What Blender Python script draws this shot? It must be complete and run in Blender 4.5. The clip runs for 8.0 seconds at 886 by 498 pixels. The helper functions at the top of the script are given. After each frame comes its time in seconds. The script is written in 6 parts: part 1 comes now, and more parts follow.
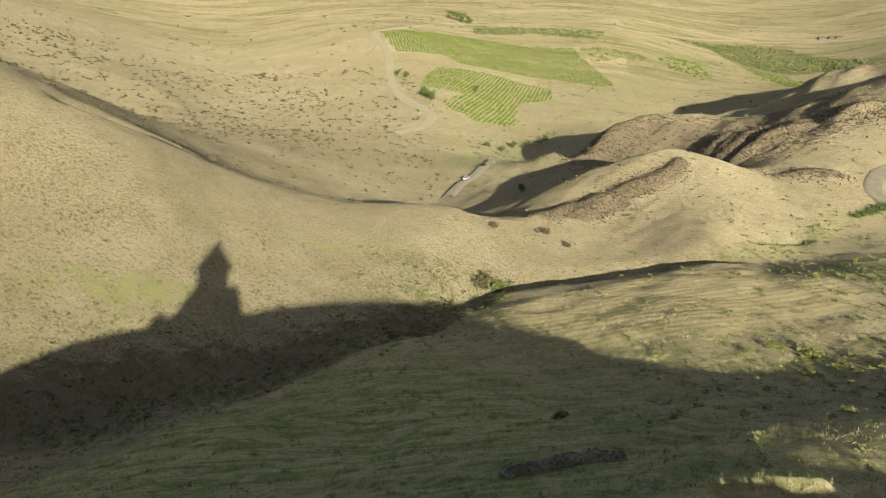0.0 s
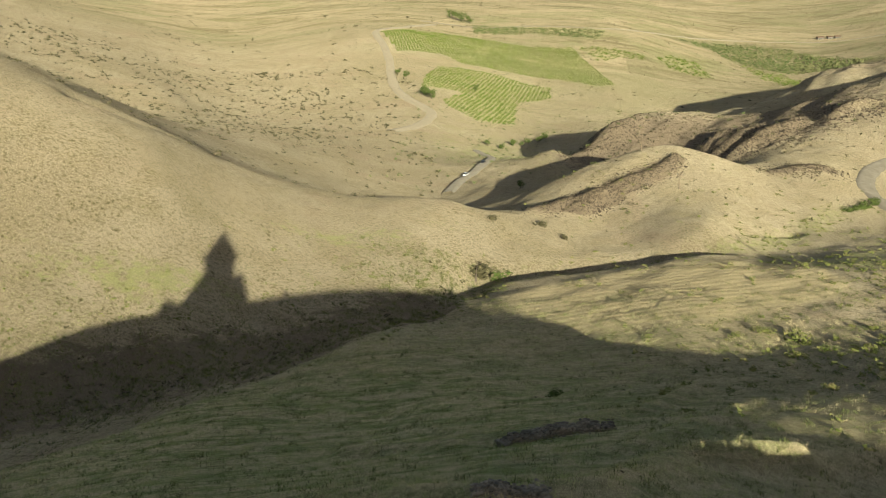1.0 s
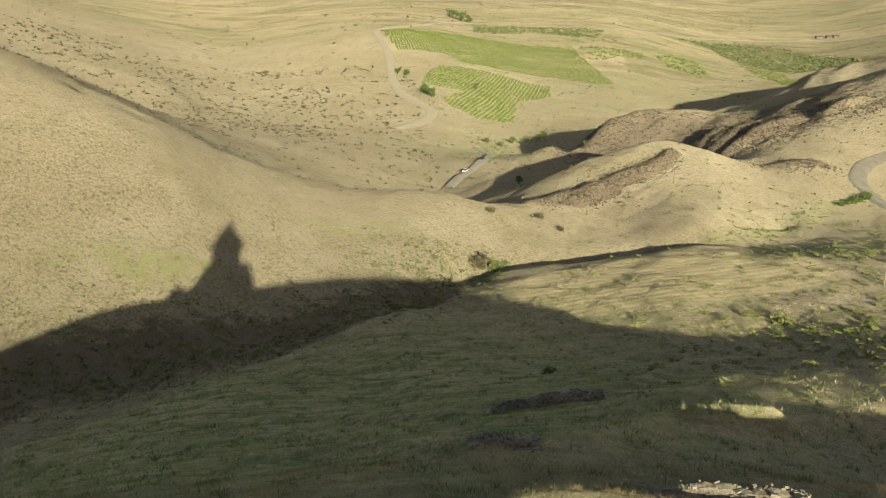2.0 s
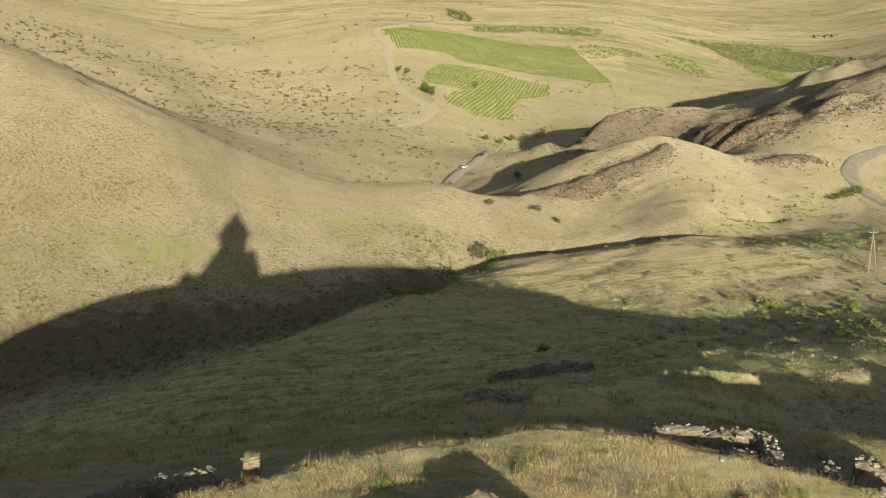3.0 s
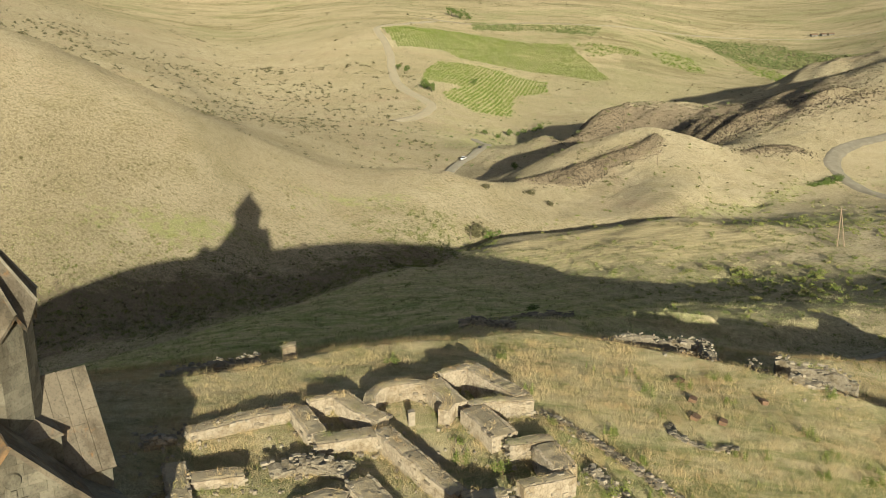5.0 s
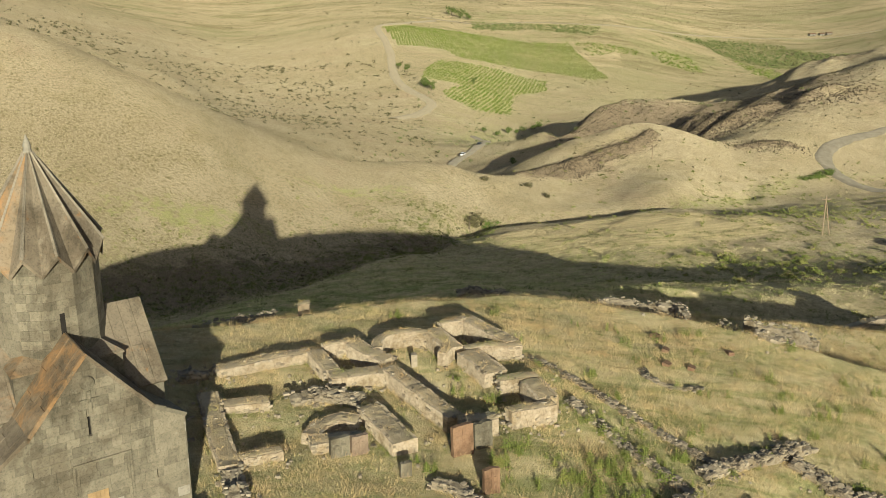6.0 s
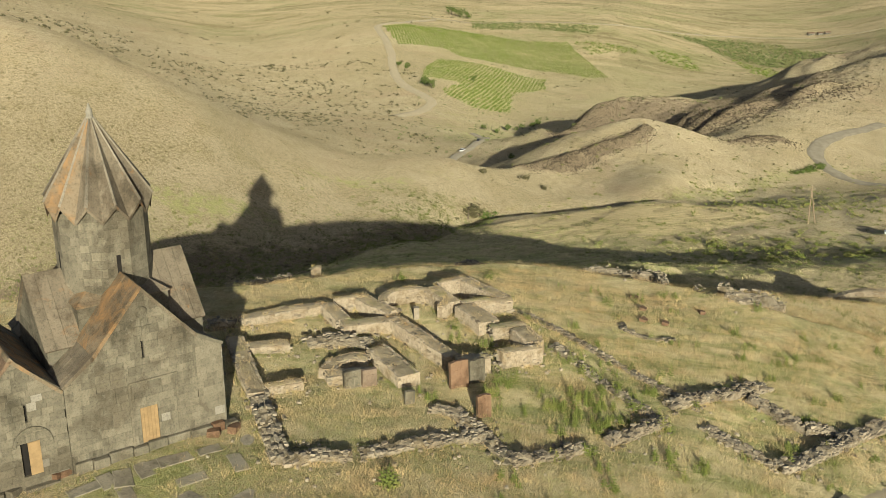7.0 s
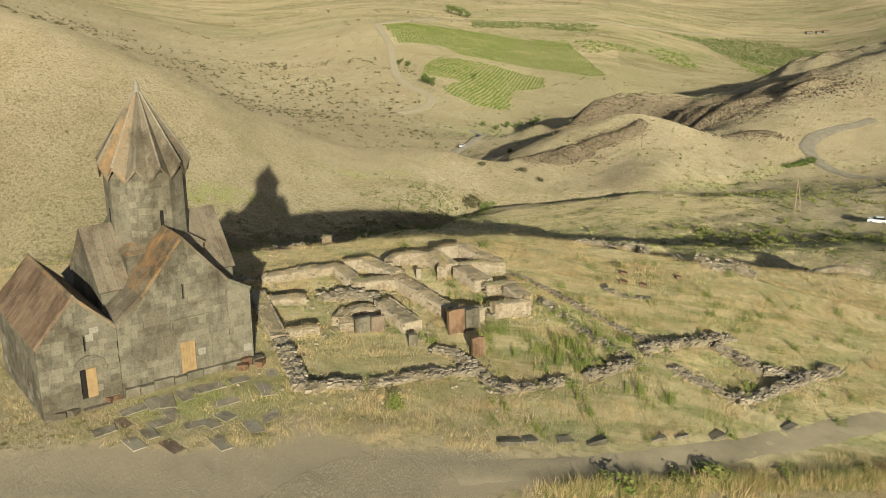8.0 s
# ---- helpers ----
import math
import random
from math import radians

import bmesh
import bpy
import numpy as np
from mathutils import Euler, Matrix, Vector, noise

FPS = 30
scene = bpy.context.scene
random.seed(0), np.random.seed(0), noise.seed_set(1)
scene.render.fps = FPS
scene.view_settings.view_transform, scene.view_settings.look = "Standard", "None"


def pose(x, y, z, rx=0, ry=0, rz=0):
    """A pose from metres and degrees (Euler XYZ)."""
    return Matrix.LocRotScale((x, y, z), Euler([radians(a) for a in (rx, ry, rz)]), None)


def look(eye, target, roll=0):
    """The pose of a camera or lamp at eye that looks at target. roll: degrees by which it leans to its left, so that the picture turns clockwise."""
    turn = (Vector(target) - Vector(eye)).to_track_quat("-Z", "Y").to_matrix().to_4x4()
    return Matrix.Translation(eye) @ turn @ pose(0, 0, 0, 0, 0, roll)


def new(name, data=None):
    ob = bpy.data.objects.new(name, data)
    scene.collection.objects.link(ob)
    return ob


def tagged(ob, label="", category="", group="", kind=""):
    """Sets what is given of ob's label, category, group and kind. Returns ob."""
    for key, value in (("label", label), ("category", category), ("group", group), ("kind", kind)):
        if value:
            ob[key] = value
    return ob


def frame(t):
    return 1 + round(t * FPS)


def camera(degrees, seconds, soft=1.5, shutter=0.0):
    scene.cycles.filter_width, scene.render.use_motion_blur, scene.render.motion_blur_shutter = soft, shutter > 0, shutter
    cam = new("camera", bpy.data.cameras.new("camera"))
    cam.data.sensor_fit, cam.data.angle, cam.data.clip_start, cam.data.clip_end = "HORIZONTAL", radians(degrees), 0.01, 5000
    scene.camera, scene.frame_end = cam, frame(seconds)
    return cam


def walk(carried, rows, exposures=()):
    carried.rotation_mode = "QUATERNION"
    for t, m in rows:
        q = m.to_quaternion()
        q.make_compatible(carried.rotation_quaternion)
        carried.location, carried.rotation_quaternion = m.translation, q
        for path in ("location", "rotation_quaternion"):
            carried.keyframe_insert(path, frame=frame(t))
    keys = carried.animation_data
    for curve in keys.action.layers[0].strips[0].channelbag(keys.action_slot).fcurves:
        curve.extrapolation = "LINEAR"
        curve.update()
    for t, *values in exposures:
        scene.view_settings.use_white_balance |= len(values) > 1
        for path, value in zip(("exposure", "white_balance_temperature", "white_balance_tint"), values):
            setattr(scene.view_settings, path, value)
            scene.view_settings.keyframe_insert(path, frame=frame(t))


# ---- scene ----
cam = camera(47.07, 8.0, soft=0.8)
walk(cam, [
    (0.0, pose(12.203, 0.415, 27.930, 71.714, 0, -0.009)),
    (1.0, pose(12.307, -5.737, 27.894, 71.720, 0, 0.006)),
    (2.0, pose(12.406, -12.624, 27.892, 71.709, 0, 0.007)),
    (3.0, pose(12.501, -20.114, 27.926, 71.694, 0, 0.003)),
    (4.0, pose(12.592, -28.098, 27.994, 71.680, 0, -0.002)),
    (5.0, pose(12.679, -36.490, 28.094, 71.671, 0, -0.005)),
    (6.0, pose(12.760, -45.224, 28.217, 71.663, 0, -0.005)),
    (7.0, pose(12.832, -54.260, 28.355, 71.649, 0, -0.002)),
    (8.0, pose(12.889, -63.579, 28.496, 71.615, 0, 0.0)),
], exposures=[(0, 0.54), (4.4, 0.49), (8, 0.31)])

# ---- sun and sky ----
SUN_ELEV = 15.0
SUN_WAY = Vector((-0.132, 0.991, 0.0)).normalized()  # where the light goes, seen from above
scene.view_settings.exposure = 0.62
world = bpy.data.worlds.new("sky")
scene.world = world
world.use_nodes = True
wn = world.node_tree.nodes
sky = wn.new("ShaderNodeTexSky")
sky.sky_type = "NISHITA"
sky.sun_disc = False
sky.sun_elevation = radians(SUN_ELEV)
sky.sun_rotation = math.atan2(-SUN_WAY.x, -SUN_WAY.y)
sky.dust_density = 2.0
world.node_tree.links.new(sky.outputs[0], wn["Background"].inputs[0])
wn["Background"].inputs[1].default_value = 0.065
sun = new("sun", bpy.data.lights.new("sun", "SUN"))
sun.data.energy = 5.0
sun.data.angle = radians(0.5)
sun.data.color = (1.0, 0.945, 0.735)
lift = math.tan(radians(SUN_ELEV))
sun.matrix_world = look((0, 0, 60), (SUN_WAY.x, SUN_WAY.y, 60 - lift))

# ---- materials ----
def mix_node(nt, kind, a, b, fac):
    n = nt.nodes.new("ShaderNodeMix")
    n.data_type, n.blend_type = "RGBA", kind
    for socket, value in ((n.inputs["Factor"], fac), (n.inputs[6], a), (n.inputs[7], b)):
        if isinstance(value, bpy.types.NodeSocket):
            nt.links.new(value, socket)
        elif isinstance(value, (int, float)):
            socket.default_value = value
        else:
            socket.default_value = (*value, 1)
    return n.outputs[2]


def noise_node(nt, scale, detail=4, rough=0.6, at=None, warp=0.0):
    n = nt.nodes.new("ShaderNodeTexNoise")
    n.inputs["Scale"].default_value, n.inputs["Detail"].default_value = scale, detail
    n.inputs["Roughness"].default_value, n.inputs["Distortion"].default_value = rough, warp
    if at is not None:
        nt.links.new(at, n.inputs["Vector"])
    return n.outputs["Fac"]


def ramp_node(nt, value, low, high, a=0.0, b=1.0):
    n = nt.nodes.new("ShaderNodeMapRange")
    n.interpolation_type = "SMOOTHSTEP"
    nt.links.new(value, n.inputs["Value"])
    for k, v in zip(("From Min", "From Max", "To Min", "To Max"), (low, high, a, b)):
        n.inputs[k].default_value = v
    return n.outputs[0]


def math_node(nt, op, a, b=None):
    n = nt.nodes.new("ShaderNodeMath")
    n.operation = op
    for socket, value in zip(n.inputs, (a, b)):
        if isinstance(value, bpy.types.NodeSocket):
            nt.links.new(value, socket)
        elif value is not None:
            socket.default_value = value
    return n.outputs[0]


def start_material(name, rough=0.9):
    m = bpy.data.materials.new(name)
    m.use_nodes = True
    nt = m.node_tree
    b = nt.nodes["Principled BSDF"]
    b.inputs["Roughness"].default_value = rough
    b.inputs["Specular IOR Level"].default_value = 0.25
    return m, nt, b


def bump_to(nt, b, value, strength, distance):
    n = nt.nodes.new("ShaderNodeBump")
    n.inputs["Strength"].default_value, n.inputs["Distance"].default_value = strength, distance
    nt.links.new(value, n.inputs["Height"])
    nt.links.new(n.outputs[0], b.inputs["Normal"])


def place_of(nt):
    return nt.nodes.new("ShaderNodeNewGeometry").outputs["Position"]


def random_of(nt):
    return nt.nodes.new("ShaderNodeObjectInfo").outputs["Random"]


def stone_material(name, dark, light, lichen=0.0, lichen_col=(0.40, 0.17, 0.04), grain=9.0, vary=0.6, pale=0.25, rust_scale=0.7):
    """Hewn or rubble stone: a tone per stone, mottling, pale lichen, orange lichen where asked."""
    m, nt, b = start_material(name, 0.92)
    at = place_of(nt)
    tone = math_node(nt, "ADD", math_node(nt, "MULTIPLY", random_of(nt), vary), math_node(nt, "MULTIPLY", noise_node(nt, 1.3, 5, 0.65, at), 1.0 - vary * 0.5))
    col = mix_node(nt, "MIX", dark, light, ramp_node(nt, tone, 0.15, 1.0))
    col = mix_node(nt, "MULTIPLY", col, (0.6, 0.6, 0.6), ramp_node(nt, noise_node(nt, grain, 4, 0.7, at), 0.45, 0.75))
    stretch = nt.nodes.new("ShaderNodeMapping")
    stretch.inputs["Scale"].default_value = (1.0, 1.0, 0.22)
    nt.links.new(at, stretch.inputs["Vector"])
    col = mix_node(nt, "MULTIPLY", col, (0.62, 0.63, 0.62), ramp_node(nt, noise_node(nt, 0.9, 6, 0.7, stretch.outputs[0], 0.3), 0.48, 0.68))
    col = mix_node(nt, "MULTIPLY", col, (0.66, 0.64, 0.62), ramp_node(nt, noise_node(nt, 0.32, 5, 0.62, at, 0.5), 0.46, 0.60))
    col = mix_node(nt, "MIX", col, (0.33, 0.31, 0.25), ramp_node(nt, noise_node(nt, 3.1, 6, 0.7, at, 0.4), 0.56, 0.72, 0, pale))
    if lichen:
        col = mix_node(nt, "MIX", col, lichen_col, ramp_node(nt, noise_node(nt, rust_scale, 6, 0.7, at, 0.6), 0.60 - 0.25 * lichen, 0.86 - 0.2 * lichen, 0, 0.8))
    nt.links.new(col, b.inputs["Base Color"])
    bump_to(nt, b, noise_node(nt, 14, 6, 0.7, at), 0.6, 0.03)
    return m


def plain_material(name, a, b2, scale=6.0, rough=0.85, bump=0.4, depth=0.02, island=False):
    m, nt, b = start_material(name, rough)
    at = place_of(nt)
    val = noise_node(nt, scale, 5, 0.65, at)
    if island:
        rnd = nt.nodes.new("ShaderNodeNewGeometry").outputs["Random Per Island"]
        val = math_node(nt, "ADD", math_node(nt, "MULTIPLY", val, 0.5), math_node(nt, "MULTIPLY", rnd, 0.5))
    col = mix_node(nt, "MIX", a, b2, ramp_node(nt, val, 0.25, 0.75))
    nt.links.new(col, b.inputs["Base Color"])
    if bump:
        bump_to(nt, b, noise_node(nt, scale * 4, 5, 0.7, at), bump, depth)
    return m


def attribute_of(nt, name):
    n = nt.nodes.new("ShaderNodeAttribute")
    n.attribute_name = name
    return n.outputs["Fac"]


def ground_material():
    m, nt, b = start_material("dry_grassland", 1.0)
    b.inputs["Specular IOR Level"].default_value = 0.05
    b.inputs["Diffuse Roughness"].default_value = 1.0
    b.inputs["Sheen Weight"].default_value = 1.0
    b.inputs["Sheen Roughness"].default_value = 0.5
    at = place_of(nt)
    big, mid, fine = noise_node(nt, 0.012, 5, 0.6, at, 0.5), noise_node(nt, 0.09, 6, 0.65, at, 0.3), noise_node(nt, 1.6, 6, 0.75, at)
    col = mix_node(nt, "MIX", (0.325, 0.272, 0.176), (0.385, 0.326, 0.220), ramp_node(nt, big, 0.35, 0.65))
    col = mix_node(nt, "MIX", col, (0.28, 0.232, 0.138), ramp_node(nt, mid, 0.42, 0.68, 0, 0.6))
    col = mix_node(nt, "MIX", col, (0.25, 0.218, 0.125), ramp_node(nt, noise_node(nt, 0.035, 8, 0.72, at, 0.6), 0.50, 0.68, 0, 0.5))
    col = mix_node(nt, "MIX", col, (0.34, 0.262, 0.178), ramp_node(nt, noise_node(nt, 0.017, 6, 0.68, at, 0.8), 0.52, 0.68, 0, 0.6))
    tuft = nt.nodes.new("ShaderNodeTexVoronoi")
    tuft.inputs["Scale"].default_value = 0.42
    nt.links.new(at, tuft.inputs["Vector"])
    col = mix_node(nt, "MULTIPLY", col, (0.52, 0.52, 0.42), math_node(nt, "MULTIPLY", ramp_node(nt, tuft.outputs["Distance"], 0.08, 0.26, 1.0, 0.0), ramp_node(nt, noise_node(nt, 0.06, 4, 0.6, at), 0.40, 0.62)))
    col = mix_node(nt, "MULTIPLY", col, (0.48, 0.49, 0.40), ramp_node(nt, fine, 0.48, 0.64))
    clump = nt.nodes.new("ShaderNodeTexVoronoi")
    clump.inputs["Scale"].default_value = 1.1
    nt.links.new(at, clump.inputs["Vector"])
    col = mix_node(nt, "MULTIPLY", col, (0.54, 0.55, 0.45), math_node(nt, "MULTIPLY", ramp_node(nt, clump.outputs["Distance"], 0.12, 0.42, 1.0, 0.0), ramp_node(nt, noise_node(nt, 0.11, 4, 0.65, at), 0.36, 0.62)))
    green = math_node(nt, "ADD", attribute_of(nt, "green"), math_node(nt, "MULTIPLY", math_node(nt, "SUBTRACT", mid, 0.5), 1.4))
    green = math_node(nt, "ADD", green, math_node(nt, "MULTIPLY", math_node(nt, "SUBTRACT", noise_node(nt, 0.5, 6, 0.7, at), 0.5), 2.6))
    col = mix_node(nt, "MIX", col, mix_node(nt, "MIX", (0.20, 0.22, 0.08), (0.36, 0.355, 0.16), fine), ramp_node(nt, green, 0.45, 1.0, 0, 0.75))
    plots = nt.nodes.new("ShaderNodeTexVoronoi")
    plots.inputs["Scale"].default_value = 0.009
    drift = nt.nodes.new("ShaderNodeVectorMath")
    drift.operation = "MULTIPLY"
    drift.inputs[1].default_value = (0.45, 1.0, 0.0)
    nt.links.new(at, drift.inputs[0])
    nt.links.new(drift.outputs[0], plots.inputs["Vector"])
    plot = nt.nodes.new("ShaderNodeSeparateColor")
    nt.links.new(plots.outputs["Color"], plot.inputs[0])
    field = mix_node(nt, "MIX", (0.20, 0.175, 0.10), (0.31, 0.255, 0.16), plot.outputs[0])
    field = mix_node(nt, "MULTIPLY", field, (0.62, 0.64, 0.55), ramp_node(nt, noise_node(nt, 0.022, 7, 0.72, drift.outputs[0], 0.5), 0.47, 0.6))
    field = mix_node(nt, "MIX", field, (0.14, 0.155, 0.065), ramp_node(nt, noise_node(nt, 0.006, 5, 0.6, at, 0.8), 0.5, 0.62, 0, 0.45))
    col = mix_node(nt, "MIX", col, field, math_node(nt, "MULTIPLY", attribute_of(nt, "plain"), 0.85))
    along = nt.nodes.new("ShaderNodeMapping")
    along.inputs["Scale"].default_value = (0.22, 0.8, 0.8)
    nt.links.new(at, along.inputs["Vector"])
    streak = noise_node(nt, 0.5, 7, 0.72, along.outputs[0], 0.5)
    sward = mix_node(nt, "MIX", (0.24, 0.28, 0.10), (0.62, 0.535, 0.305), ramp_node(nt, streak, 0.40, 0.58))
    sward = mix_node(nt, "MULTIPLY", sward, (0.5, 0.52, 0.42), ramp_node(nt, noise_node(nt, 1.1, 5, 0.8, at), 0.48, 0.66))
    col = mix_node(nt, "MIX", col, sward, math_node(nt, "MULTIPLY", attribute_of(nt, "sward"), 0.85))
    rows = nt.nodes.new("ShaderNodeTexWave")
    rows.inputs["Scale"].default_value, rows.inputs["Distortion"].default_value = 0.115, 3.0
    rows.inputs["Detail"].default_value, rows.inputs["Detail Scale"].default_value = 3.0, 0.6
    mown_way = nt.nodes.new("ShaderNodeMapping")
    mown_way.inputs["Rotation"].default_value = (0, 0, radians(67))
    nt.links.new(at, mown_way.inputs["Vector"])
    nt.links.new(mown_way.outputs[0], rows.inputs["Vector"])
    mown = mix_node(nt, "MIX", (0.35, 0.30, 0.165), (0.60, 0.51, 0.31), math_node(nt, "ADD", math_node(nt, "MULTIPLY", rows.outputs["Fac"], 0.55), math_node(nt, "MULTIPLY", noise_node(nt, 0.3, 6, 0.7, at), 0.5)))
    col = mix_node(nt, "MIX", col, mown, attribute_of(nt, "mown"))
    bare = math_node(nt, "ADD", attribute_of(nt, "bare"), math_node(nt, "MULTIPLY", math_node(nt, "SUBTRACT", mid, 0.5), 1.2))
    col = mix_node(nt, "MIX", col, mix_node(nt, "MIX", mix_node(nt, "MIX", (0.185, 0.158, 0.112), (0.25, 0.215, 0.155), noise_node(nt, 0.4, 6, 0.7, at, 0.6)), (0.31, 0.268, 0.195), fine), ramp_node(nt, bare, 0.40, 0.7, 0, 0.9))
    # dark mix for stony ground; in the gully it also paints in shade
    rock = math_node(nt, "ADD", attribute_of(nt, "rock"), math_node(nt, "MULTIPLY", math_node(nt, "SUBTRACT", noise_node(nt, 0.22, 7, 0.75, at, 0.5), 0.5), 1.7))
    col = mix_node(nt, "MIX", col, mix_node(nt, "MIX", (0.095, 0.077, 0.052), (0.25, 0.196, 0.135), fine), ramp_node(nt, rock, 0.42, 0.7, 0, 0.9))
    # standing straw scatters low light back like fuzz, in the colour of the sward
    body, fuzz = nt.nodes.new("ShaderNodeVectorMath"), nt.nodes.new("ShaderNodeVectorMath")
    for n, gain, socket in ((body, 0.62, "Base Color"), (fuzz, 1.9, "Sheen Tint")):
        n.operation = "SCALE"
        n.inputs["Scale"].default_value = gain
        nt.links.new(col, n.inputs[0])
        nt.links.new(n.outputs[0], b.inputs[socket])
    # upright straw: faces turned every way, far finer than the landforms, so that slopes of any lie catch the low sun
    straws = nt.nodes.new("ShaderNodeTexNoise")
    straws.inputs["Scale"].default_value, straws.inputs["Detail"].default_value = 16.0, 2
    nt.links.new(at, straws.inputs["Vector"])
    turned, spread, summed, unit = [nt.nodes.new("ShaderNodeVectorMath") for k in range(4)]
    turned.operation, spread.operation, summed.operation, unit.operation = "SUBTRACT", "MULTIPLY", "ADD", "NORMALIZE"
    turned.inputs[1].default_value = (0.5, 0.5, 0.5)
    spread.inputs[1].default_value = (9.0, 9.0, 1.8)
    nt.links.new(straws.outputs["Color"], turned.inputs[0])
    nt.links.new(turned.outputs[0], spread.inputs[0])
    level = nt.nodes.new("ShaderNodeVectorMath")
    level.operation = "SCALE"
    nt.links.new(spread.outputs[0], level.inputs[0])
    nt.links.new(ramp_node(nt, attribute_of(nt, "bare"), 0.1, 0.6, 0.6, 0.2), level.inputs["Scale"])
    nt.links.new(nt.nodes.new("ShaderNodeNewGeometry").outputs["Normal"], summed.inputs[0])
    nt.links.new(level.outputs[0], summed.inputs[1])
    nt.links.new(summed.outputs[0], unit.inputs[0])
    nt.links.new(unit.outputs[0], b.inputs["Normal"])
    return m


def masonry_material(name, dark, light, scale):
    """Rubble set in lime: stones of many tones with sunk joints, worn plaster between."""
    m, nt, b = start_material(name, 0.95)
    b.inputs["Diffuse Roughness"].default_value = 0.8
    at = place_of(nt)
    cells, edges = nt.nodes.new("ShaderNodeTexVoronoi"), nt.nodes.new("ShaderNodeTexVoronoi")
    edges.feature = "DISTANCE_TO_EDGE"
    stir = nt.nodes.new("ShaderNodeTexNoise")
    stir.inputs["Scale"].default_value, stir.inputs["Detail"].default_value = 1.7, 3
    nt.links.new(at, stir.inputs["Vector"])
    moved = mix_node(nt, "ADD", at, stir.outputs["Color"], 0.5)
    for n in (cells, edges):
        n.inputs["Scale"].default_value = scale
        nt.links.new(moved, n.inputs["Vector"])
    tone = nt.nodes.new("ShaderNodeSeparateColor")
    nt.links.new(cells.outputs["Color"], tone.inputs[0])
    col = mix_node(nt, "MIX", dark, light, tone.outputs[0])
    col = mix_node(nt, "MIX", col, light, ramp_node(nt, noise_node(nt, 0.8, 5, 0.7, at), 0.40, 0.6, 0.1, 0.8))
    col = mix_node(nt, "MULTIPLY", col, (0.74, 0.70, 0.62), ramp_node(nt, noise_node(nt, 0.55, 6, 0.72, at, 0.6), 0.47, 0.62))
    joint = ramp_node(nt, edges.outputs["Distance"], 0.0, 0.09)
    col = mix_node(nt, "MULTIPLY", col, (0.74, 0.71, 0.66), math_node(nt, "SUBTRACT", 1.0, joint))
    col = mix_node(nt, "MULTIPLY", col, (0.65, 0.63, 0.6), ramp_node(nt, noise_node(nt, 7, 5, 0.75, at), 0.48, 0.75))
    nt.links.new(col, b.inputs["Base Color"])
    bump_to(nt, b, math_node(nt, "ADD", joint, noise_node(nt, 9, 5, 0.7, at)), 0.6, 0.035)
    return m


WALL = stone_material("grey_basalt_ashlar", (0.118, 0.108, 0.080), (0.245, 0.222, 0.166), vary=0.36)
MORTAR = plain_material("grey_mortar", (0.115, 0.106, 0.08), (0.175, 0.16, 0.12), 5)
ROOF = stone_material("brown_roof_slab", (0.15, 0.127, 0.093), (0.235, 0.198, 0.145), lichen=0.12, vary=0.35)
RUST = stone_material("orange_lichen_roof", (0.17, 0.135, 0.09), (0.26, 0.21, 0.145), lichen=0.75, lichen_col=(0.34, 0.19, 0.08), vary=0.3, rust_scale=0.9)
EDGING = stone_material("pale_roof_edging", (0.20, 0.178, 0.138), (0.30, 0.268, 0.21), vary=0.3)
PALE = stone_material("pale_replacement_stone", (0.24, 0.225, 0.185), (0.33, 0.31, 0.26), vary=0.3)
RUBBLE = stone_material("buff_rubble", (0.22, 0.187, 0.14), (0.39, 0.338, 0.255), grain=5, vary=0.7, pale=0.35)
CORE = masonry_material("lime_plastered_rubble", (0.26, 0.212, 0.152), (0.41, 0.35, 0.262), 3.6)
DRYSTONE = masonry_material("drystone_face", (0.16, 0.138, 0.103), (0.30, 0.26, 0.193), 4.6)
SLAB = stone_material("grey_grave_slab", (0.27, 0.243, 0.185), (0.40, 0.36, 0.28), vary=0.4)
PINKSTONE = stone_material("pink_buff_tuff", (0.20, 0.15, 0.11), (0.28, 0.215, 0.16), vary=0.3)
TILE = stone_material("red_brown_roof_slab", (0.17, 0.115, 0.078), (0.26, 0.185, 0.125), lichen=0.25, lichen_col=(0.30, 0.17, 0.08), vary=0.4)
CAP = plain_material("earth_on_wall_tops", (0.29, 0.242, 0.16), (0.42, 0.352, 0.235), 1.4, bump=0.9, depth=0.08)
REDSTONE = stone_material("red_tuff", (0.19, 0.115, 0.07), (0.26, 0.165, 0.105), vary=0.4, pale=0.15)
WOOD = plain_material("ochre_boards", (0.25, 0.175, 0.09), (0.36, 0.25, 0.13), 2.0, 0.7, 0.2, 0.01)
# near-black colour that stands in for the shade inside openings
DARKNESS = plain_material("painted_dim_interior", (0.012, 0.011, 0.01), (0.02, 0.018, 0.016), 3.0)
GROUND = ground_material()

# ---- helpers for meshes ----
def part(name, bm, material, parent=None, label=""):
    me = bpy.data.meshes.new(name)
    bm.normal_update()
    bm.to_mesh(me)
    bm.free()
    me.materials.append(material)
    ob = new(name, me)
    ob.parent = parent
    return tagged(ob, label)


def raw(name, verts, faces, material, parent=None, label=""):
    me = bpy.data.meshes.new(name)
    me.from_pydata(verts, [], faces)
    me.materials.append(material)
    ob = new(name, me)
    ob.parent = parent
    return tagged(ob, label)


def thing(name, at, label, category, group="", turn=0.0):
    ob = new(name)
    ob.empty_display_size = 0.3
    ob.matrix_basis = pose(*at, 0, 0, turn)
    return tagged(ob, label, category, group)


rng = random.Random(7)

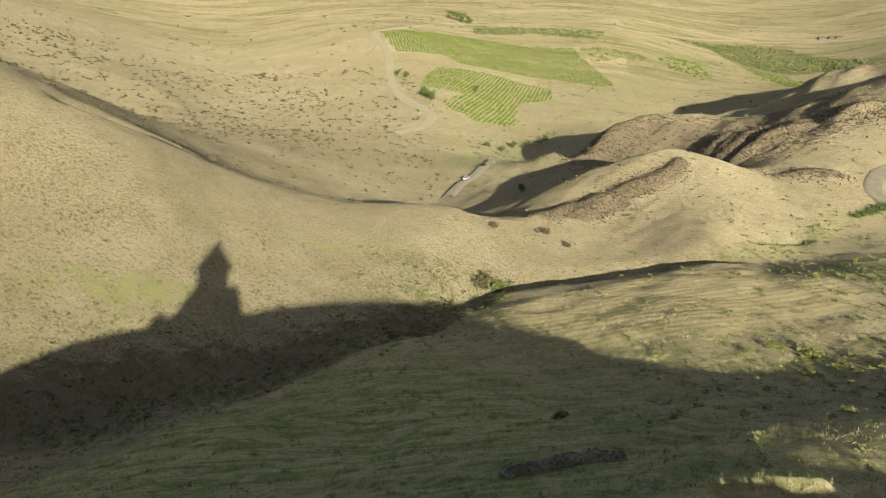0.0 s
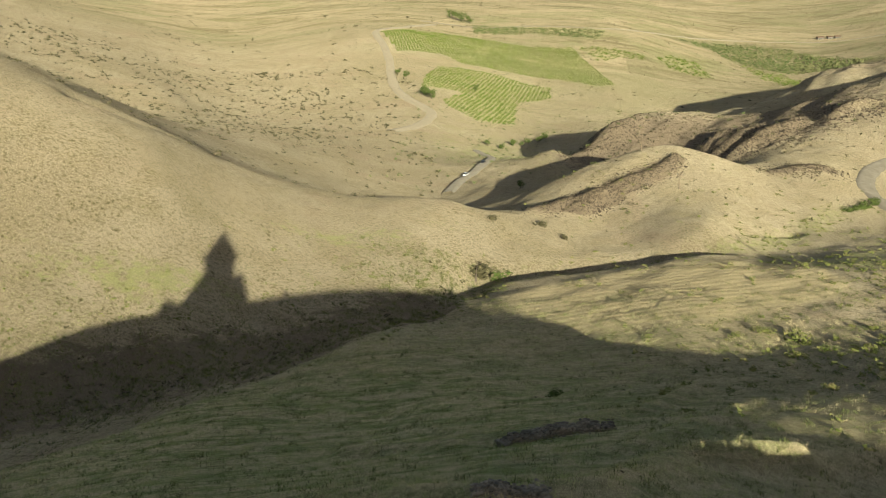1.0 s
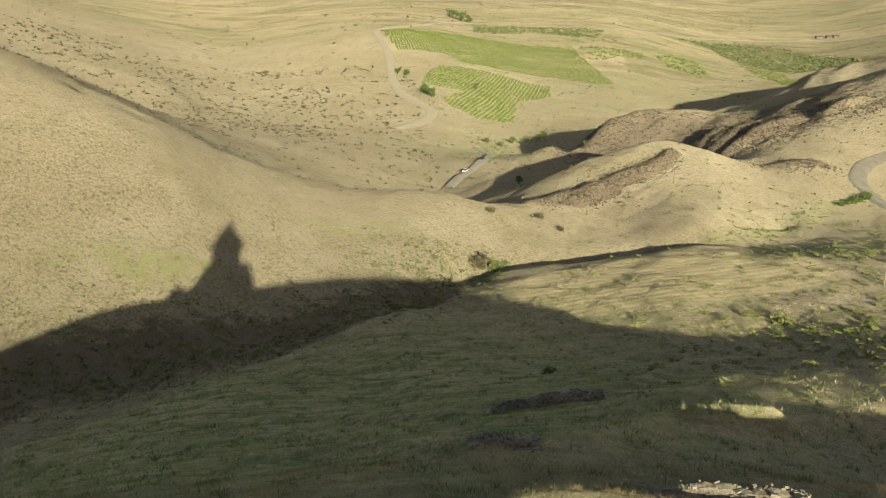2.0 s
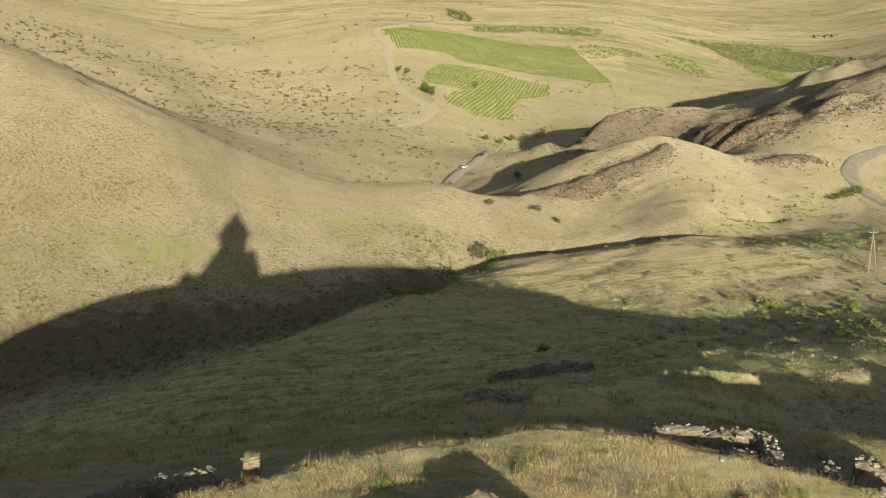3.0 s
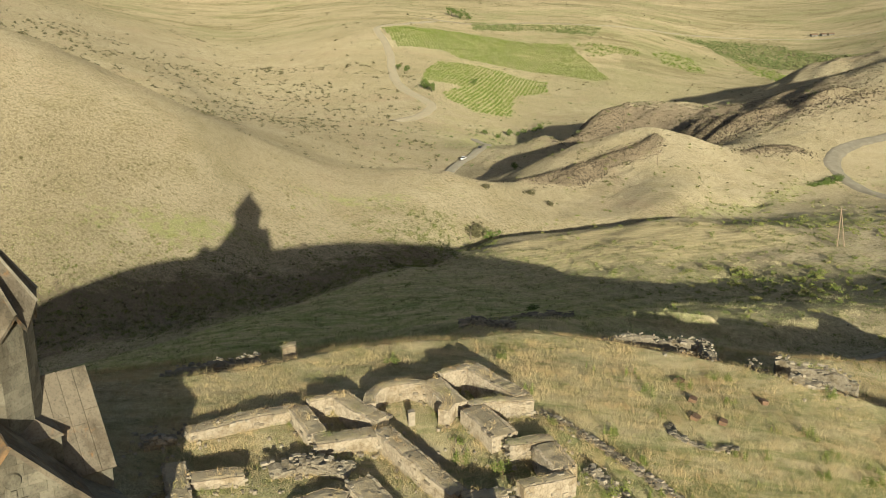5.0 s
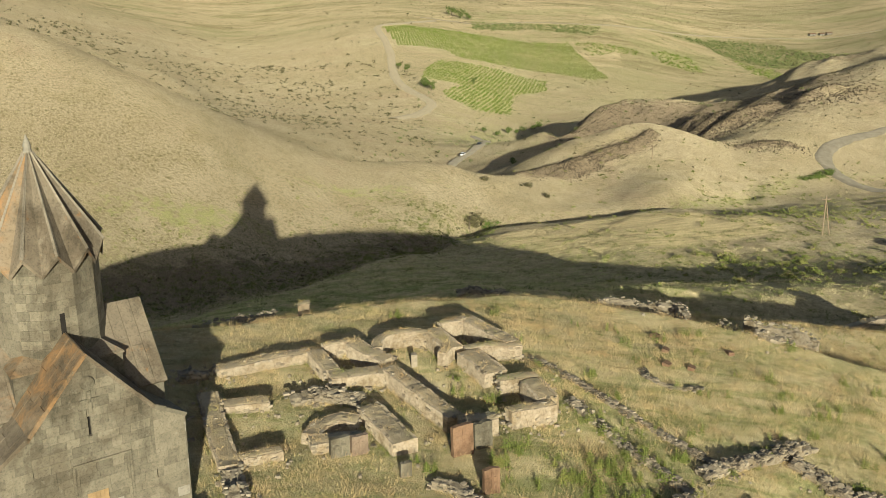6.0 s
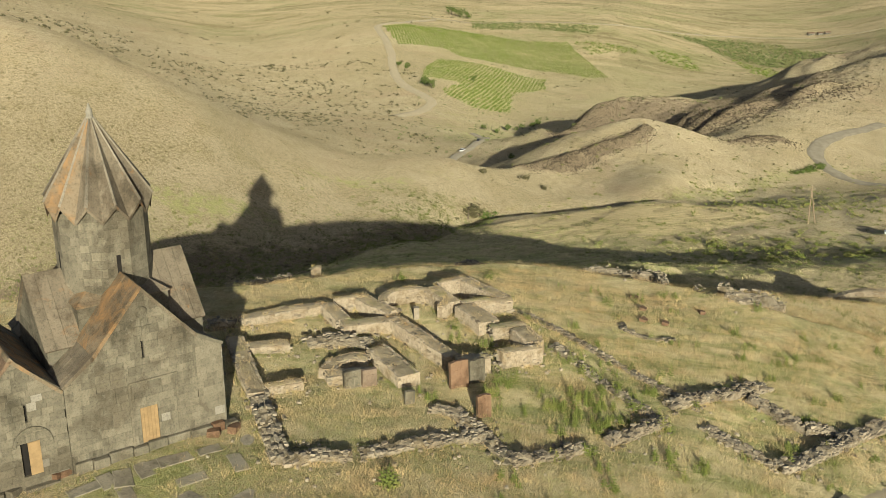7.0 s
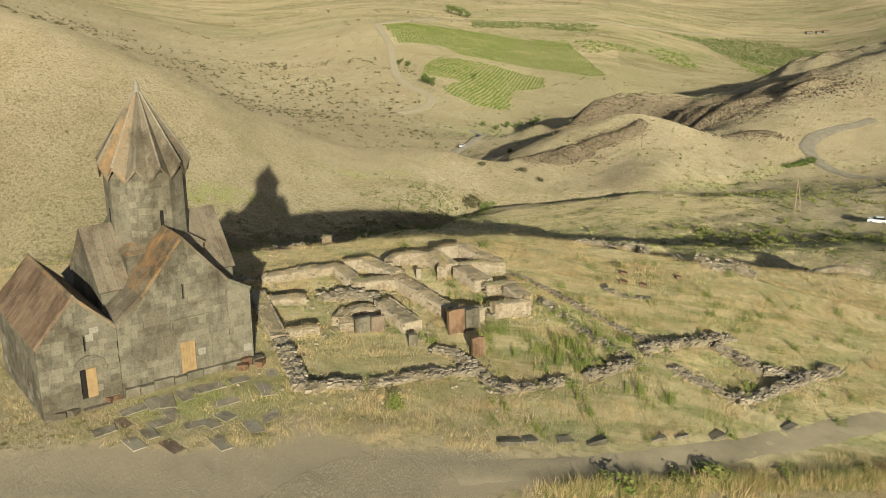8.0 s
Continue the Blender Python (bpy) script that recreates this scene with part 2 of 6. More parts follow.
# ---- the ground ----
# Landforms: each a short line of places (x, y, height) along one feature of the ground.
LANDFORMS = dict(
    churchyard=[(-34, -30, -2.5), (-24, -14, -1.6), (-10, -14, -1.3), (0, -6, -0.95), (9, -9, -1.0), (-1, 3, -0.5), (-16, 4, -0.9)],
    yard_road=[(-60, -45, -3.0), (-20, -24, -1.4), (7, -14, -1.2), (17, -11, -2.0), (24, -9, -3.2), (33, -4, -4.6), (52, 4, -7.5)],
    ruin_terrace=[(3, 8, -1.0), (10, 5, -1.4), (19, 4, -2.2), (5, 18, -1.3), (14, 14, -1.6), (22, 16, -2.6), (8, 26, -2.0), (16, 25, -2.3)],
    outer_terrace=[(28, 3, -2.9), (33, 8, -4.3), (30, 16, -4.1), (43, 10, -6.0), (34, 22, -4.3), (24, 34, -4.3), (30, 31.4, -5.0), (45, 33.4, -7.5)],
    brow=[(-34, 12, -4.2), (-42, 32, -8.6), (-32, 32, -6.3), (-21, 27, -2.9), (-11, 30, -3.2), (-3.6, 26.5, -1.9), (1, 33, -3.0), (8.5, 33, -2.8), (17.6, 39.4, -4.5), (26, 44, -6.0), (36, 48, -8.0), (50, 52, -11.5), (64.5, 60.5, -16.2)],
    under_brow=[(-45, 50, -19.5), (-30, 58, -18.5), (-14.5, 63.4, -17.4), (2, 55, -11.3), (18.5, 63.5, -12.6), (33, 79.9, -18.7), (47, 86, -20.3), (65, 98, -24.9), (92, 107, -27.6)],
    foot=[(-62, 90, -37.0), (-20, 119.5, -36.6), (0.4, 112.8, -34.8), (6.7, 127.3, -35.4), (27, 118, -33.0), (19.6, 150, -38.6), (33, 139, -36.7), (48, 120, -32.5)],
    field=[(70, 142, -37.0), (55.6, 156, -37.2), (40, 170.6, -41.2), (71, 170, -40.2), (92, 199.5, -43.8), (90, 187, -41.9), (87, 148, -37.2), (89.5, 130, -34.0), (68, 197, -43.5), (125, 165, -40.0), (24, 181, -43.7), (31, 190, -44.6), (41, 199, -45.4), (55, 206, -46.2)],
    shoulder=[(-44, 101, -36.2), (-33, 110, -36.4), (-24, 123, -37.0), (-10, 141, -38.4), (-3, 150, -38.9), (6, 160, -40.0), (14, 172, -42.4)],
    stream=[(-110, 80, -47), (-70, 112, -45), (-36, 137, -43.2), (-13, 153, -46.0), (9, 173, -48.0), (19, 203, -49.8), (40, 213, -50.2), (62, 223, -51.0), (84, 232, -52.5), (108, 262, -58.0), (138, 303, -62.0), (190, 330, -66.0)],
    far_bank=[(-69, 134, -34.0), (-59.7, 149, -32.1), (-48.7, 163, -32.0), (-32.4, 193, -33.9), (-20.9, 187, -37.5), (-8, 206, -40.7), (8.5, 192.6, -43.1), (7.8, 213, -42.5), (-42, 191.5, -22.5), (-100, 150, -22.0)],
    spur=[(-150, 190, 8), (-93, 205, -1.5), (-81, 215, -6.5), (-66, 221, -13.0), (-54, 228, -20.5), (-48, 236, -25.3), (-36, 246, -33.3), (-25, 249, -39.0), (-12, 251, -41.8), (4, 250, -41.6), (15, 247, -40.8), (26, 247, -44.5), (38, 250, -48.6), (49, 237.3, -50.7)],
    behind_spur=[(-130, 260, 0), (-75, 252, -18.5), (-140, 310, -6), (-45, 275, -42.0), (-12, 275, -48.5), (8, 270, -51.0), (25, 290, -60.0), (-14, 335, -68.5), (-4, 360, -75.5), (9, 384, -81.0), (-40, 429, -74.3), (-29.5, 469.5, -83.0), (-110, 380, -41)],
    west_hills=[(-250, 300, 25), (-202, 636, -87.0), (-168, 725, -104.0), (-177, 703, -89.5), (-242, 740, -77.9), (-239, 655, -72.0), (-318, 749, -61.2), (-395, 1042, -77.0), (-200, 480, -45.0), (-284, 1482, -143.0), (-120, 560, -85)],
    valley=[(25, 360, -77.0), (21, 430, -84.0), (30, 470, -86.5), (36, 510, -93), (41, 579, -109.0), (2, 744, -115.4), (127, 758, -128.8), (71, 829, -136.0), (15, 846, -116.0), (-32, 884, -121.0), (-41, 1027, -115.0), (-56, 1192, -105.0), (24, 1430, -124.0)],
    vineyards=[(126, 1010, -148.0), (192, 1089, -147.5), (241, 974, -159.0), (277, 1530, -138.5), (431, 1562, -179.0), (713, 1863, -189.0), (330, 1150, -165.0)],
    pole_hill=[(85, 295, -51.5), (83, 317, -50.0), (116, 322, -56.1), (144, 340, -57.5), (115, 271, -57.5), (138, 308, -60.3), (128, 252, -54.9), (80, 246, -47.5), (150, 225, -48.0), (60, 268, -53)],
    pole_hill_crest=[(28, 285, -57.5), (38, 287, -53.6), (49, 303, -51.3), (62, 322, -50.5), (78, 338, -49.5), (89, 348, -49.6), (100, 352, -52.4), (114, 352, -56.0), (133, 350, -58.5), (155, 352, -59.5)],
    pole_hill_lee=[(33, 330, -64), (48, 352, -70.0), (72, 378, -76.0), (95, 388, -75.0), (120, 388, -73), (24, 362, -74.0), (31, 380, -74.5), (48, 408, -81), (62, 412, -79.5), (78, 412, -77.5), (106, 434, -79), (122, 426, -76), (93, 452, -77), (115, 458, -78), (130, 452, -77), (52, 428, -82), (70, 428, -80)],
    ridge_two=[(65, 462, -75.3), (93, 500, -74.5), (124, 560, -79.6), (162, 620, -90.4), (210, 700, -102.1), (92, 474, -73)],
    ridge_two_lee=[(72, 480, -89.0), (103, 560, -97.0), (140, 640, -111)],
    ridge_three=[(128, 440, -70.0), (166, 500, -74.0), (220, 597, -82.3), (245, 600, -74.7), (277, 610, -66.2), (335, 640, -56.8), (175, 430, -60), (225, 500, -58)],
    ridge_three_lee=[(132, 490, -74), (150, 520, -77), (185, 590, -86), (200, 640, -101), (250, 650, -95.0), (290, 660, -84.0)],
    ridge_four=[(243, 730, -103.1), (269, 705, -85.6), (290, 700, -77.1), (315, 700, -71.3), (382, 700, -53.4)],
    stony_ridges=[(134, 420, -67.0), (303, 790, -95.0), (330, 860, -125.0), (260, 420, -52.0), (212, 780, -130)],
    rim=[(-900, 1600, -40), (-300, 2400, -130), (400, 2600, -160), (1100, 2500, -150), (1500, 1500, -120), (900, 700, -60), (-900, 600, 60), (-700, -300, 20), (0, -700, 20), (700, -300, -40), (300, -60, -28), (-300, -60, -8), (-250, 120, -8), (-60, 3900, -190), (1800, 3900, -190), (-2000, 3600, -100), (3000, 500, -100), (-3000, 500, 60), (0, -3000, 30)],
)
MID = np.array([12.0, -30.0])


def flat(xy):
    """Draws far ground closer, so that near banks and far hills bend alike."""
    d = np.asarray(xy, float) - MID
    r = np.hypot(d[..., 0], d[..., 1])[..., None] + 1e-9
    return d / r * np.log1p(r / 60.0) * 2


def bend(d):
    r2 = (d**2).sum(-1) + 1e-9
    return 0.5 * r2 * np.log(r2)


KNOTS = np.array([q for line in LANDFORMS.values() for q in line], float)
# the stony ridges keep their sharp forms, the grassy slopes are drawn smooth
KNOT_SOFT = np.array([0.004 if "ridge" in name or "pole" in name else 0.02 for name, line in LANDFORMS.items() for q in line])
KNOT_AT = flat(KNOTS[:, :2])
_n = len(KNOTS)
_a = np.zeros((_n + 3, _n + 3))
_a[:_n, :_n] = bend(KNOT_AT[:, None] - KNOT_AT[None]) + np.diag(KNOT_SOFT)
_a[:_n, _n], _a[:_n, _n + 1:] = 1, KNOT_AT
_a[_n:, :_n] = _a[:_n, _n:].T
WEIGHTS = np.linalg.solve(_a, np.r_[KNOTS[:, 2], 0, 0, 0])


def segment_gap(x, y, line):
    """Distance to a line of places."""
    best = np.full(np.shape(x), 1e9)
    for a, b in zip(line[:-1], line[1:]):
        ax, ay, dx, dy = a[0], a[1], b[0] - a[0], b[1] - a[1]
        t = np.clip(((x - ax) * dx + (y - ay) * dy) / (dx * dx + dy * dy), 0, 1)
        best = np.minimum(best, np.hypot(x - ax - t * dx, y - ay - t * dy))
    return best


def swell(x, y, size, seed):
    """Smooth unevenness of about the given size."""
    s = np.zeros(np.shape(x))
    r = np.random.RandomState(seed)
    for k in range(7):
        a, f, p = r.uniform(0, 6.28), r.uniform(0.6, 1.7) / size * 6.28, r.uniform(0, 6.28)
        s = s + np.sin((x * np.cos(a) + y * np.sin(a)) * f + p)
    return s / 7


def bump_at(x, y, cx, cy, rx, ry, turn=0.0):
    c, s = math.cos(radians(turn)), math.sin(radians(turn))
    u, v = (x - cx) * c + (y - cy) * s, -(x - cx) * s + (y - cy) * c
    return np.exp(-((u / rx) ** 2 + (v / ry) ** 2))


def rugged(x, y):
    """Broken rocky ground on the ridges: long ribs and hollows that run uphill."""
    rough = 0.45 * bump_at(x, y, 68, 296, 17, 36, -28) + bump_at(x, y, 150, 450, 42, 75, -40) + bump_at(x, y, 205, 565, 50, 100, -30) + 0.9 * bump_at(x, y, 92, 480, 26, 48, -30) + bump_at(x, y, 320, 730, 90, 70, -20)
    u, v = 0.83 * x - 0.55 * y, 0.55 * x + 0.83 * y
    return np.clip(rough, 0, 1) * (1.6 * swell(u, 0.14 * v, 15, 51) + 1.4 * swell(u, 0.3 * v, 8, 52) + 0.8 * swell(x, y, 7, 53))


STREAM = LANDFORMS["stream"]
# sharp earth banks and stony ribs that the broad landforms leave out: line, height, width
RIBS = [
    ([(-70, 231), (-52, 243), (-36, 255)], -3.2, 5.0),
    ([(-16, 262), (6, 261), (18, 257)], -3.8, 5.5),
    ([(16, 190), (20, 204), (40, 214), (62, 224), (78, 230)], -3.2, 4.2),
    ([(92, 252), (112, 268)], -1.5, 2.5),
    ([(50, 268), (61, 286), (74, 299), (89, 322)], 1.9, 2.4),
    ([(37, 259), (48, 274), (59, 281)], 1.6, 2.2),
    ([(128, 416), (140, 433), (155, 456)], 2.4, 3.4),
    ([(129, 402), (150, 424), (176, 448)], 2.6, 3.4),
    ([(128, 338), (139, 344), (148, 344)], 1.2, 3.0),
    ([(188, 450), (201, 465), (213, 472)], 3.0, 4.0),
    ([(-4, 64), (7, 62), (16, 57), (24, 60), (33, 73), (44, 76)], 1.3, 2.2),
    ([(47, 77), (53, 80), (61, 87)], 0.5, 2.2),
    ([(2, 92), (14, 88), (26, 92), (36, 100), (44, 112)], 1.1, 1.8),
    ([(16, 72), (27, 76), (38, 88), (50, 100)], 0.5, 1.8),
    ([(76, 452), (92, 480), (114, 515)], 2.4, 4.0),
    ([(36, 74), (44, 76)], 0.8, 1.6),
]


# the terrace ends in a sharp grassy brow: x, y and the step down behind it
BROW = np.array([(-60, 22, 0.8), (-40, 24, 1.0), (-21, 23, 1.7), (-9, 24.6, 2.3), (-3, 26.0, 2.4), (1.5, 28.6, 2.3), (4.5, 31.7, 2.1), (9.2, 34.2, 2.4), (13.3, 36, 2.5), (17.7, 39.5, 2.4), (22, 40.2, 2.2), (26.3, 39.3, 2.4), (31, 37.8, 2.8), (37.8, 34.5, 3.2), (46, 30.5, 3.4), (62, 25, 3.4)])
# dug-out floors of the roofless rooms: x, y, half length, half width, turn, depth
FLOORS = [(0.9, 14.2, 2.9, 1.6, 30, 0.55), (2.0, 7.9, 2.0, 2.0, 30, 0.45), (11.9, 14.6, 5.6, 2.1, -57, 0.45), (15.6, 22.4, 2.4, 1.2, -52, 0.6), (17.6, 13.9, 1.5, 1.0, 20, 0.5), (6.4, 18.4, 1.6, 0.9, -35, 0.6), (20.8, 3.6, 4.0, 3.6, 30, 0.25), (35.5, 6.2, 3.6, 2.6, 38, 0.35), (17.6, 18.6, 4.2, 2.6, -50, -0.4), (21.2, 13.2, 2.6, 2.0, -50, -0.3)]


def brow_step(x, y):
    past = 0.9 * (y - np.interp(x, BROW[:, 0], BROW[:, 1]))
    d = np.clip(past, 0, None)
    step = np.interp(x, BROW[:, 0], BROW[:, 2])
    crest = 0.45 + 0.5 * np.clip((x - 26) / 12, 0, 1)
    reach = 34 - 14 * np.clip((x - 24) / 14, 0, 1)
    rise = crest * np.exp(-(past / 2.2) ** 2) * (past < 0)
    fall = (crest - step * (1 - np.exp(-d / 1.5))) * np.exp(-d / reach) * (past >= 0)
    return (rise + fall) * np.exp(-(np.clip(-20 - x, 0, None) / 40) ** 2) * np.exp(-(np.clip(x - 75, 0, None) / 30) ** 2)


def floor_dip(x, y):
    z = np.zeros(np.shape(x))
    for cx, cy, rx, ry, turn, deep in FLOORS:
        c, s = math.cos(radians(turn)), math.sin(radians(turn))
        u, v = (x - cx) * c + (y - cy) * s, -(x - cx) * s + (y - cy) * c
        z = z - deep * np.exp(-(u / rx) ** 4 - (v / ry) ** 4)
    return z


def land(x, y):
    x, y = np.asarray(x, float), np.asarray(y, float)
    q = flat(np.stack([x, y], -1)).reshape(-1, 2)
    z = np.zeros(len(q))
    for i in range(0, len(q), 20000):
        c = q[i:i + 20000]
        z[i:i + 20000] = bend(c[:, None] - KNOT_AT[None]) @ WEIGHTS[:_n] + WEIGHTS[_n] + c @ WEIGHTS[_n + 1:]
    z = z.reshape(x.shape)
    far = np.clip((np.hypot(x - 12, y + 30) - 60) / 150, 0, 1)
    z = z + far * (0.7 * swell(x, y, 55, 3) + 0.4 * swell(x, y, 17, 4)) + 0.12 * swell(x, y, 5.5, 5) + 0.05 * swell(x, y, 1.9, 6)
    z = z + rugged(x, y) + brow_step(x, y) + floor_dip(x, y) - 4.6 * bump_at(x, y, 58, 70, 26, 15, 22) + 2.1 * bump_at(x, y, 60, 53, 19, 4.5, 12) + 3.5 * bump_at(x, y, 67, 66, 7, 3.5, -26) + 3.2 * bump_at(x, y, 136, 456, 15, 42, -18)
    for line, tall, wide in RIBS:
        z = z + tall * np.exp(-(segment_gap(x, y, line) / wide) ** 2)
    return z


def land_at(x, y):
    return float(land(np.array([x]), np.array([y]))[0])


def build_ground():
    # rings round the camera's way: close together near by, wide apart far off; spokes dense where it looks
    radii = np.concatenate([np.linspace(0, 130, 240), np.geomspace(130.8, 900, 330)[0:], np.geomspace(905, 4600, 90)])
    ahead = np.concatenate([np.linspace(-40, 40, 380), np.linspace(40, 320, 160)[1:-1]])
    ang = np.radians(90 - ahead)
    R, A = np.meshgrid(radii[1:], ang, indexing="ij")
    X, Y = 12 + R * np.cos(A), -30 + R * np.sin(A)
    Z = land(X, Y)
    n, m = R.shape
    verts = np.concatenate([[[12, -30, land_at(12, -30)]], np.stack([X, Y, Z], -1).reshape(-1, 3)])
    i, j = np.meshgrid(np.arange(n - 1), np.arange(m), indexing="ij")
    j2 = (j + 1) % m
    quads = np.stack([1 + i * m + j, 1 + i * m + j2, 1 + (i + 1) * m + j2, 1 + (i + 1) * m + j], -1).reshape(-1, 4)
    fan = [(0, 1 + (k + 1) % m, 1 + k) for k in range(m)]
    ob = raw("ground", verts.tolist(), [q[::-1] for q in quads.tolist()] + fan, GROUND)
    me = ob.data
    me.polygons.foreach_set("use_smooth", [True] * len(me.polygons))
    x, y = verts[:, 0], verts[:, 1]
    for name, value in (("green", greenness(x, y)), ("bare", bareness(x, y)), ("rock", rock_and_gully_shade(x, y)), ("plain", plainness(x, y)), ("sward", swardness(x, y)), ("mown", mownness(x, y))):
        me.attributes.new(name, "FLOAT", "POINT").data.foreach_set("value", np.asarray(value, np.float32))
    return tagged(ob, "dry straw-coloured hillside grass with olive green patches", "ground", kind="structure")


def inside(poly, x, y):
    ok = np.zeros(len(x), bool)
    for (ax, ay), (bx, by) in zip(poly, poly[1:] + poly[:1]):
        ok ^= ((ay > y) != (by > y)) & (x < (bx - ax) * (y - ay) / (by - ay + 1e-9) + ax)
    return ok


# outlines of the vineyards and orchards in the valley
UPPER_VINES = [(-62, 1231), (-26, 1292), (36, 1334), (81, 1319), (122, 1298), (177, 1318), (188, 1185), (199, 1093), (180, 1079), (135, 1102), (77, 1095), (31, 1078), (13, 1113), (-36, 1086)]
LOWER_VINES = [(8, 1024), (35, 1047), (75, 1060), (97, 1048), (125, 1050), (118, 994), (97, 956), (80, 925), (69, 796), (38, 763), (15, 801), (13, 820), (32, 885), (19, 888), (-7, 894), (-4, 953)]
FAR_ORCHARD = [(55, 1488), (135, 1497), (252, 1505), (223, 1411), (180, 1409), (139, 1432), (94, 1399), (55, 1387)]
PLAIN_ORCHARD = [(382, 1632), (473, 1707), (529, 1755), (592, 1718), (610, 1540), (622, 1455), (560, 1385), (487, 1385), (460, 1448), (438, 1531), (433, 1618)]
VINE_PLOTS = [UPPER_VINES, LOWER_VINES, FAR_ORCHARD, PLAIN_ORCHARD,
              [(295, 1353), (338, 1415), (358, 1382), (351, 1261), (320, 1249), (295, 1272)],
              [(189, 1316), (223, 1344), (278, 1330), (265, 1288), (227, 1273), (199, 1227)],
              [(448, 1542), (454, 1429), (472, 1370), (462, 1225), (434, 1218), (426, 1305)]]


def plainness(x, y):
    return np.clip((y - 1000 - 0.3 * np.abs(x - 300)) / 350, 0, 1) + 0.5 * np.clip((y - 650) / 300, 0, 1) * bump_at(x, y, 150, 1000, 260, 400)


YARD_ROAD = [(-40, -30), (-22, -19), (-8, -13.5), (4, -14.5), (14, -13), (20, -11), (25, -9), (31, -6), (38, -2), (45, 2), (58, 6)]


def greenness(x, y):
    g = 0.5 * np.exp(-(segment_gap(x, y, STREAM[4:]) / 6) ** 2) - 0.35 * bump_at(x, y, 62, 184, 34, 17, 15)
    for poly in VINE_PLOTS:
        g = g + 0.35 * inside(poly, x, y)
    g = g + 0.3 * bump_at(x, y, 14, 96, 52, 50) + 0.3 * bump_at(x, y, 64, 135, 22, 18)
    g = g + 0.75 * bump_at(x, y, -42, 165, 26, 7, 20) + 0.7 * bump_at(x, y, -8, 209, 20, 7, 25) + 0.4 * bump_at(x, y, 17, 226, 9, 5, 25)
    g = g + 0.6 * bump_at(x, y, 104, 152, 26, 32) + 0.75 * bump_at(x, y, 110, 215, 34, 22, 30) + 0.45 * bump_at(x, y, 135, 262, 40, 26, 20) + 0.42 * bump_at(x, y, 120, 850, 190, 230)
    g = g + 0.22 * bump_at(x, y, 420, 1300, 330, 330) + 0.65 * bump_at(x, y, 45, 560, 55, 150)
    return g + 0.8 * bump_at(x, y, -2.5, -6.5, 7, 4.2, 30) + 0.30 * bump_at(x, y, 17, 11, 16, 12) + 0.2 * bump_at(x, y, 28, 22, 16, 14)


def bareness(x, y):
    return (0.5 * bump_at(x, y, -22, 150, 13, 4, 20) + 0.5 * bump_at(x, y, 4, 164, 9, 3, 40) + 0.8 * bump_at(x, y, 11.6, 15.5, 2.0, 5.5, 20)
            + 0.75 * bump_at(x, y, -3, -14.5, 16, 3.6, 3) + 0.5 * bump_at(x, y, -22, -19, 14, 5, 30) + 0.6 * bump_at(x, y, 4.5, -8.5, 2.4, 2.6) + 0.35 * bump_at(x, y, 11, -13, 6, 4, 5) + 0.5 * np.exp(-(segment_gap(x, y, YARD_ROAD) / 2.6) ** 2))


def swardness(x, y):
    slope = np.clip(1.5 * bump_at(x, y, -2, 92, 42, 52, -20), 0, 1) * np.clip((shoulder_line(x) + 1 - y) / 2, 0, 1)
    return np.clip(np.maximum(slope, 0.75 * bump_at(x, y, 26, 12, 40, 32) * np.clip((y + 12) / 6, 0, 1)), 0, 1)


# the mown field above the stream
MOWN = [(23, 184), (41, 196), (61, 210), (77, 213), (91, 201), (93, 186), (85, 171), (71, 165), (60, 154), (49, 152), (34, 150), (25, 166)]


def mownness(x, y):
    edge = segment_gap(x, y, MOWN + MOWN[:1])
    return np.where(inside(MOWN, x, y), np.clip(0.5 + edge / 5, 0, 1), np.clip(0.5 - edge / 3, 0, 1))


def shoulder_line(x):
    """Where the near slope breaks off into the stream's gully."""
    return np.interp(x, [-60, -44, -33, -24, -10, -3, 6, 14, 22], [84, 101, 110, 123, 141, 150, 160, 172, 190])


def rock_and_gully_shade(x, y):
    # first term: dark colour for the gully's shade as well as its stony bed
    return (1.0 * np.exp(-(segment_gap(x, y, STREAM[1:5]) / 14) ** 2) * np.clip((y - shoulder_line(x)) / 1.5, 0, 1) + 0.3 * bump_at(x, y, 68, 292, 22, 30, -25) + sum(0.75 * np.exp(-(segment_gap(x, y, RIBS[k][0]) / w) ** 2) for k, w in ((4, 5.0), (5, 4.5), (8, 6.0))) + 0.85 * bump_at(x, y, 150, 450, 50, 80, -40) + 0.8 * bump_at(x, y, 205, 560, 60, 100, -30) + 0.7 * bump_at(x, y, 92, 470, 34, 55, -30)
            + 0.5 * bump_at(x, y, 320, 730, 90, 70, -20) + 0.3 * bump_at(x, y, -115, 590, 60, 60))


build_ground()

# ---- church and chapel ----
YAW = 36.0


def clip(poly, outline):
    """The part of a convex polygon inside a convex outline (anticlockwise)."""
    for (ax, ay), (bx, by) in zip(outline, outline[1:] + outline[:1]):
        out = []
        for (px, py), (qx, qy) in zip(poly, poly[1:] + poly[:1]):
            dp, dq = (bx - ax) * (py - ay) - (by - ay) * (px - ax), (bx - ax) * (qy - ay) - (by - ay) * (qx - ax)
            if dp >= 0:
                out.append((px, py))
            if (dp < 0) != (dq < 0):
                t = dp / (dp - dq)
                out.append((px + t * (qx - px), py + t * (qy - py)))
        poly = out
        if len(poly) < 3:
            return []
    return poly


